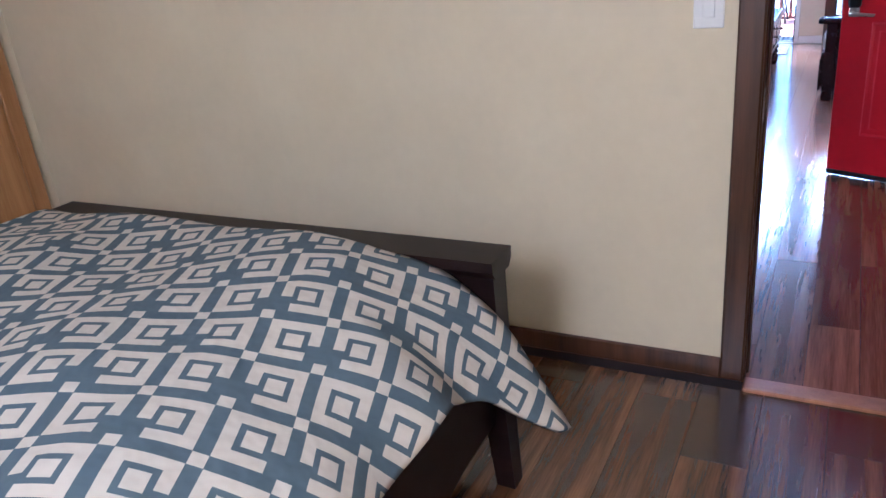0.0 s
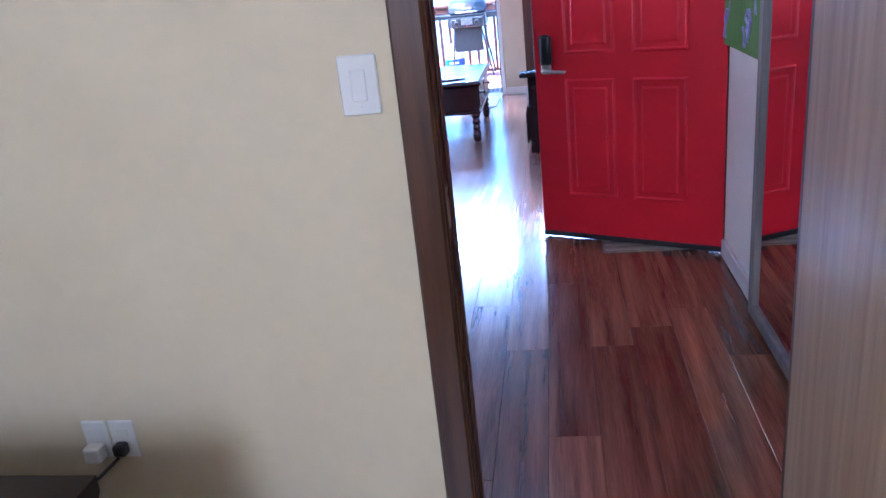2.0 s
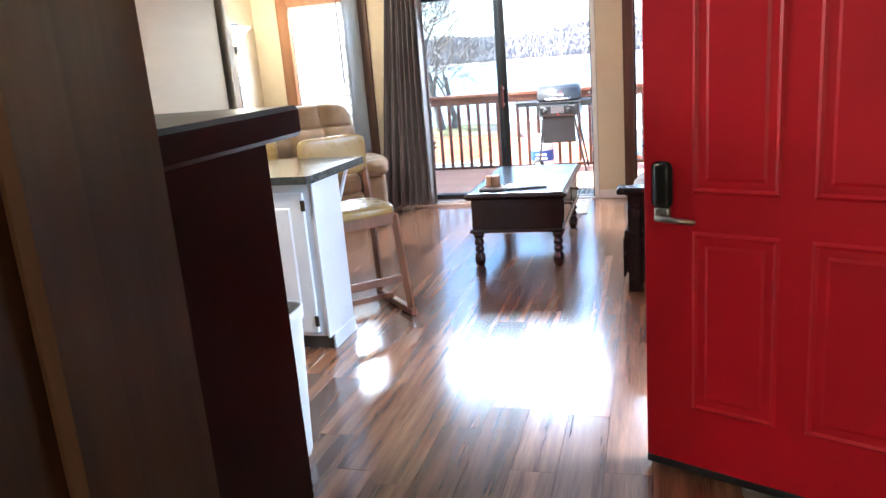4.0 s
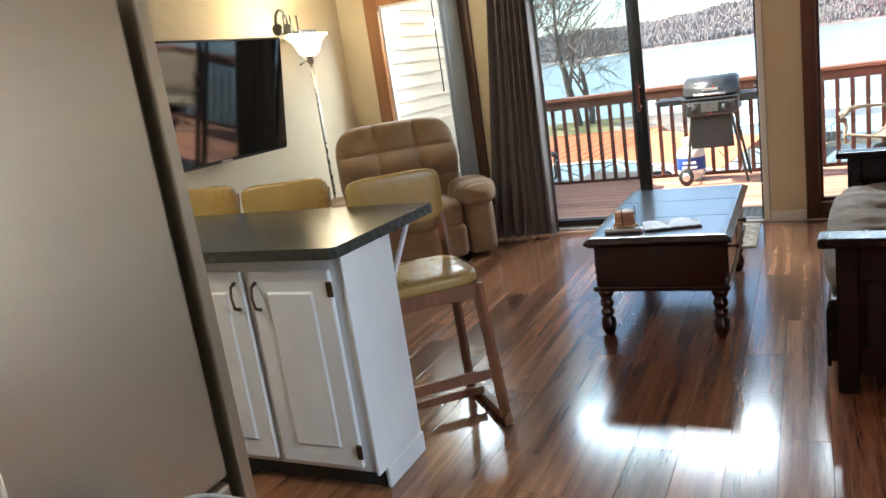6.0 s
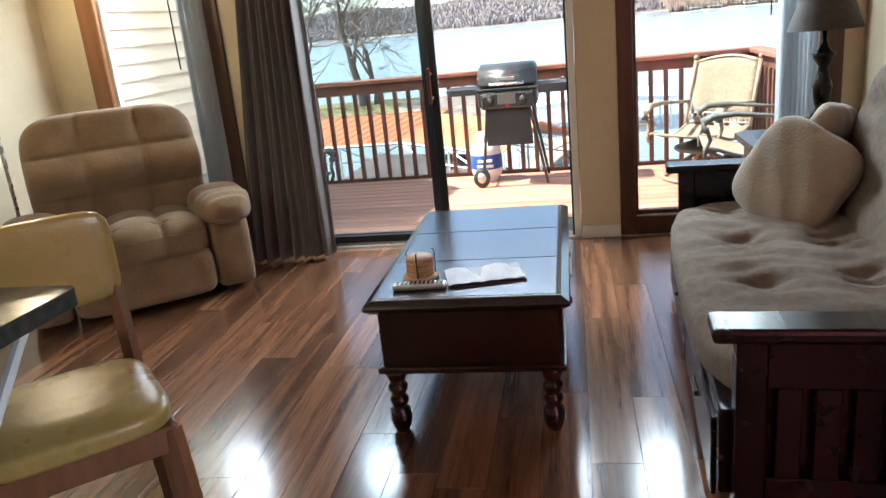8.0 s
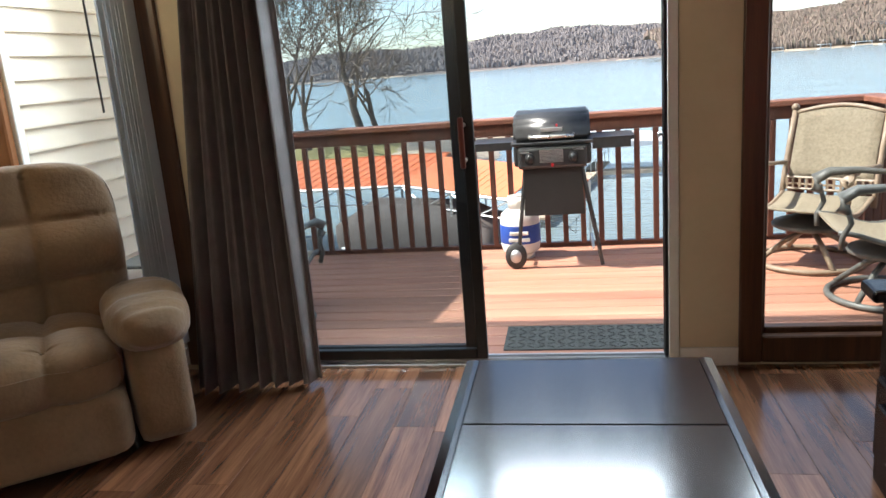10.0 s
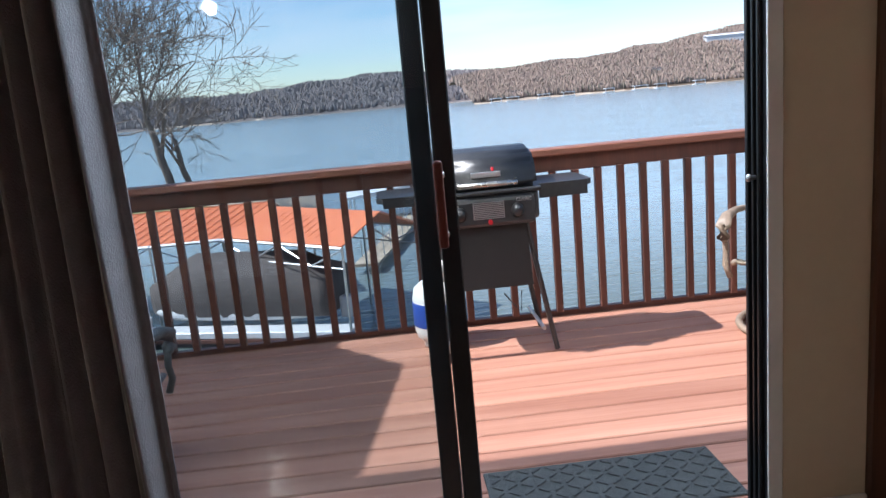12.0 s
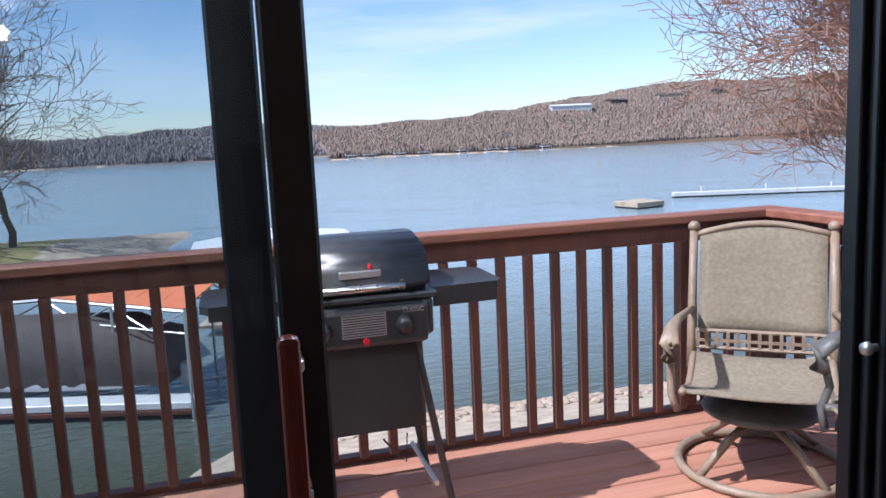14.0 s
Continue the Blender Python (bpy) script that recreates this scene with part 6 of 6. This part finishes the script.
part("front_panel", prism(bmesh.new(), [(-0.215, 0.690), (0.215, 0.690), (0.238, 0.365), (-0.238, 0.365)], -0.232, -0.222, "y"), M["grill_cloth"], gr_)
for sx in (-1, 1):
    part("leg", tube(bmesh.new(), [(sx * 0.215, -0.215, 0.690), (sx * 0.315 + 0.05 * (sx > 0), -0.19, 0.01)], 0.017, 6), M["grill"], gr_)
    part("leg", tube(bmesh.new(), [(sx * 0.215, 0.20, 0.690), (sx * 0.315 + 0.05 * (sx > 0), 0.235, 0.01)], 0.017, 6), M["grill"], gr_)
    part("brace", tube(bmesh.new(), [(sx * 0.295, -0.18, 0.12), (sx * 0.295, 0.23, 0.12)], 0.012, 6), M["silver"], gr_)
for y in (-0.20, 0.23):
    wh = part("wheel", lathe(bmesh.new(), [(0.02, -0.02), (0.082, -0.022), (0.088, -0.01), (0.088, 0.01), (0.082, 0.022), (0.02, 0.02)], 22), M["black"], gr_, "", True)
    wh.matrix_local = pose(-0.325, y, 0.088, 0, 90, 0) if y > 0 else pose(-0.325, y, 0.088, 90, 0, 0)
    part("hub", lathe(bmesh.new(), [(0.045, -0.025), (0.05, 0.0), (0.045, 0.025)], 16), M["silver"], wh, "", True)
part("hook", tube(bmesh.new(), [(0.06, -0.215, 0.33), (0.12, -0.20, 0.26), (0.16, -0.19, 0.225), (0.17, -0.19, 0.33)], 0.004, 5), M["grill"], gr_)
pt_ = thing("propane_tank", "white propane tank with a blue label", "gas tank", pose(-0.215, 9.33, 0) @ Matrix.Diagonal((0.92, 0.92, 0.92, 1)))
part("body", lathe(bmesh.new(), [(0.10, 0.03), (0.14, 0.06), (0.152, 0.11), (0.152, 0.29), (0.14, 0.345), (0.09, 0.385), (0.03, 0.40)], 24), M["plastic_white"], pt_, "", True)
part("foot_ring", lathe(bmesh.new(), [(0.105, 0.0), (0.105, 0.05), (0.098, 0.05), (0.098, 0.0)], 20), M["plastic_white"], pt_, "", True)
part("label_band", lathe(bmesh.new(), [(0.1535, 0.13), (0.1545, 0.135), (0.1545, 0.265), (0.1535, 0.27)], 24), M["blue_label"], pt_, "blue printed label", True)
for z, w_ in ((0.215, 0.07), (0.165, 0.08)):
    part("lettering", B((-w_, -0.158, z - 0.014), (w_, -0.140, z + 0.014), 0.004), M["plastic_white"], pt_)
part("collar", lathe(bmesh.new(), [(0.085, 0.385), (0.085, 0.48), (0.078, 0.48), (0.078, 0.385)], 18), M["plastic_white"], pt_, "", True)
part("valve", lathe(bmesh.new(), [(0.02, 0.40), (0.02, 0.44), (0.03, 0.45), (0.03, 0.47)], 10), M["bronze"], pt_, "", True)


def patio_chair(m, frame_mat, sling, label):
    """A cast swivel rocker: it faces local -y."""
    r = thing("patio_chair", label, "patio chair", m, "chairs on the deck")
    arc = lambda u: 0.03 * (1 - (2 * u - 1) ** 2)
    bm = bmesh.new()
    gr2 = []
    for j in range(9):
        t_ = j / 8
        row = []
        for i in range(9):
            u = i / 8
            row.append(bm.verts.new((-0.235 + 0.47 * u, 0.235 + 0.13 * t_ + 0.035 * math.sin(u * math.pi), 0.50 + 0.42 * t_ + arc(u) * t_ * 1.2)))
        gr2.append(row)
    for a, b in zip(gr2, gr2[1:]):
        for i in range(8):
            bm.faces.new((a[i], a[i + 1], b[i + 1], b[i]))
    o = part("back_sling", bm, sling, r, "woven sling back", True)
    o.modifiers.new("thick", "SOLIDIFY").thickness = 0.008
    bm = bmesh.new()
    gr2 = []
    for j in range(11):
        t_ = j / 10
        gr2.append([bm.verts.new((-0.245 + 0.49 * i / 8, -0.30 + 0.52 * t_, 0.385 + 0.035 * math.cos(t_ * 5.6) - 0.012 * math.sin(i / 8 * math.pi))) for i in range(9)])
    for a, b in zip(gr2, gr2[1:]):
        for i in range(8):
            bm.faces.new((a[i], a[i + 1], b[i + 1], b[i]))
    o = part("seat_sling", bm, sling, r, "woven sling seat", True)
    o.modifiers.new("thick", "SOLIDIFY").thickness = 0.012
    part("top_rail", tube(bmesh.new(), [(-0.25 + 0.5 * k / 10, 0.372 + 0.035 * math.sin(k / 10 * math.pi), 0.925 + 0.045 * math.sin(k / 10 * math.pi)) for k in range(11)], 0.015, 8), frame_mat, r, "", True)
    part("cross_rail", tube(bmesh.new(), [(-0.25, 0.24, 0.505), (0.25, 0.24, 0.505)], 0.010, 6), frame_mat, r)
    part("cross_rail", tube(bmesh.new(), [(-0.25, 0.23, 0.43), (0.25, 0.23, 0.43)], 0.010, 6), frame_mat, r)
    for k in range(13):
        part("lattice", B((-0.245 + k * 0.039, 0.222, 0.432), (-0.232 + k * 0.039, 0.230, 0.503)), frame_mat, r)
    part("lattice", B((-0.25, 0.221, 0.458), (0.25, 0.231, 0.470)), frame_mat, r)
    for sx in (-1, 1):
        x = sx * 0.26
        part("back_post", tube(bmesh.new(), [(x, 0.20, 0.34), (x, 0.235, 0.50), (x, 0.30, 0.72), (x, 0.372, 0.94)], 0.017, 8), frame_mat, r, "", True)
        part("finial", lathe(bmesh.new(), [(0.012, 0), (0.024, 0.01), (0.024, 0.03), (0.012, 0.045)], 10, (x, 0.375, 0.94)), frame_mat, r, "", True)
        ar = part("arm", tube(bmesh.new(), [(x, 0.26, 0.60), (x * 1.05, 0.12, 0.615), (x * 1.10, -0.10, 0.640), (x * 1.12, -0.24, 0.635), (x * 1.12, -0.31, 0.60), (x * 1.12, -0.31, 0.545), (x * 1.12, -0.275, 0.52)], [0.014, 0.014, 0.018, 0.026, 0.034, 0.030, 0.014], 10), frame_mat, r, "scrolled cast arm", True)
        part("arm_support", tube(bmesh.new(), [(x * 1.12, -0.29, 0.56), (x * 1.12, -0.265, 0.47), (x * 1.10, -0.30, 0.40), (x * 1.02, -0.30, 0.335)], 0.014, 8), frame_mat, ar, "", True)
        part("seat_rail", tube(bmesh.new(), [(x * 0.96, -0.31 + 0.52 * k / 10, 0.378 + 0.035 * math.cos(k / 10 * 5.6)) for k in range(11)], 0.014, 6), frame_mat, r, "", True)
    part("swivel_plate", lathe(bmesh.new(), [(0.05, 0.20), (0.20, 0.245), (0.21, 0.26), (0.20, 0.275), (0.04, 0.33)], 20), M["frame_grey"], r, "dark swivel plate", True)
    part("ring_base", tube(bmesh.new(), [(0.29 * math.cos(k * math.tau / 28), 0.29 * math.sin(k * math.tau / 28), 0.02) for k in range(29)], 0.018, 8, False), frame_mat, r, "round ring base", True)
    for k in range(4):
        c_, s_ = math.cos(k * math.pi / 2 + 0.8), math.sin(k * math.pi / 2 + 0.8)
        part("base_leg", tube(bmesh.new(), [(c_ * 0.03, s_ * 0.03, 0.22), (c_ * 0.15, s_ * 0.15, 0.15), (c_ * 0.29, s_ * 0.29, 0.03)], 0.016, 8), frame_mat, r, "", True)
    return r


patio_chair(pose(1.60, 8.95, 0, 0, 0, -38) @ Matrix.Diagonal((1.08, 1.08, 0.96, 1)), M["frame_tan"], M["wicker"], "tan cast swivel chair with a woven sling seat")
patio_chair(pose(1.78, 8.22, 0, 0, 0, -95), M["frame_grey"], M["wicker"], "grey cast swivel chair beside the window")
patio_chair(pose(-1.62, 7.98, 0, 0, 0, 176) @ Matrix.Diagonal((1, 1, 0.86, 1)), M["frame_grey"], M["wicker"], "grey cast patio chair near the siding wall")
tb = thing("patio_side_table", "small dark metal patio side table", "side table", pose(-2.12, 7.95, 0))
part("top", B((-0.22, -0.22, 0.42), (0.22, 0.22, 0.44), 0.006), M["frame_grey"], tb)
for x in (-0.19, 0.19):
    for y in (-0.19, 0.19):
        part("leg", tube(bmesh.new(), [(x, y, 0.0), (x, y, 0.42)], 0.012, 6), M["frame_grey"], tb)
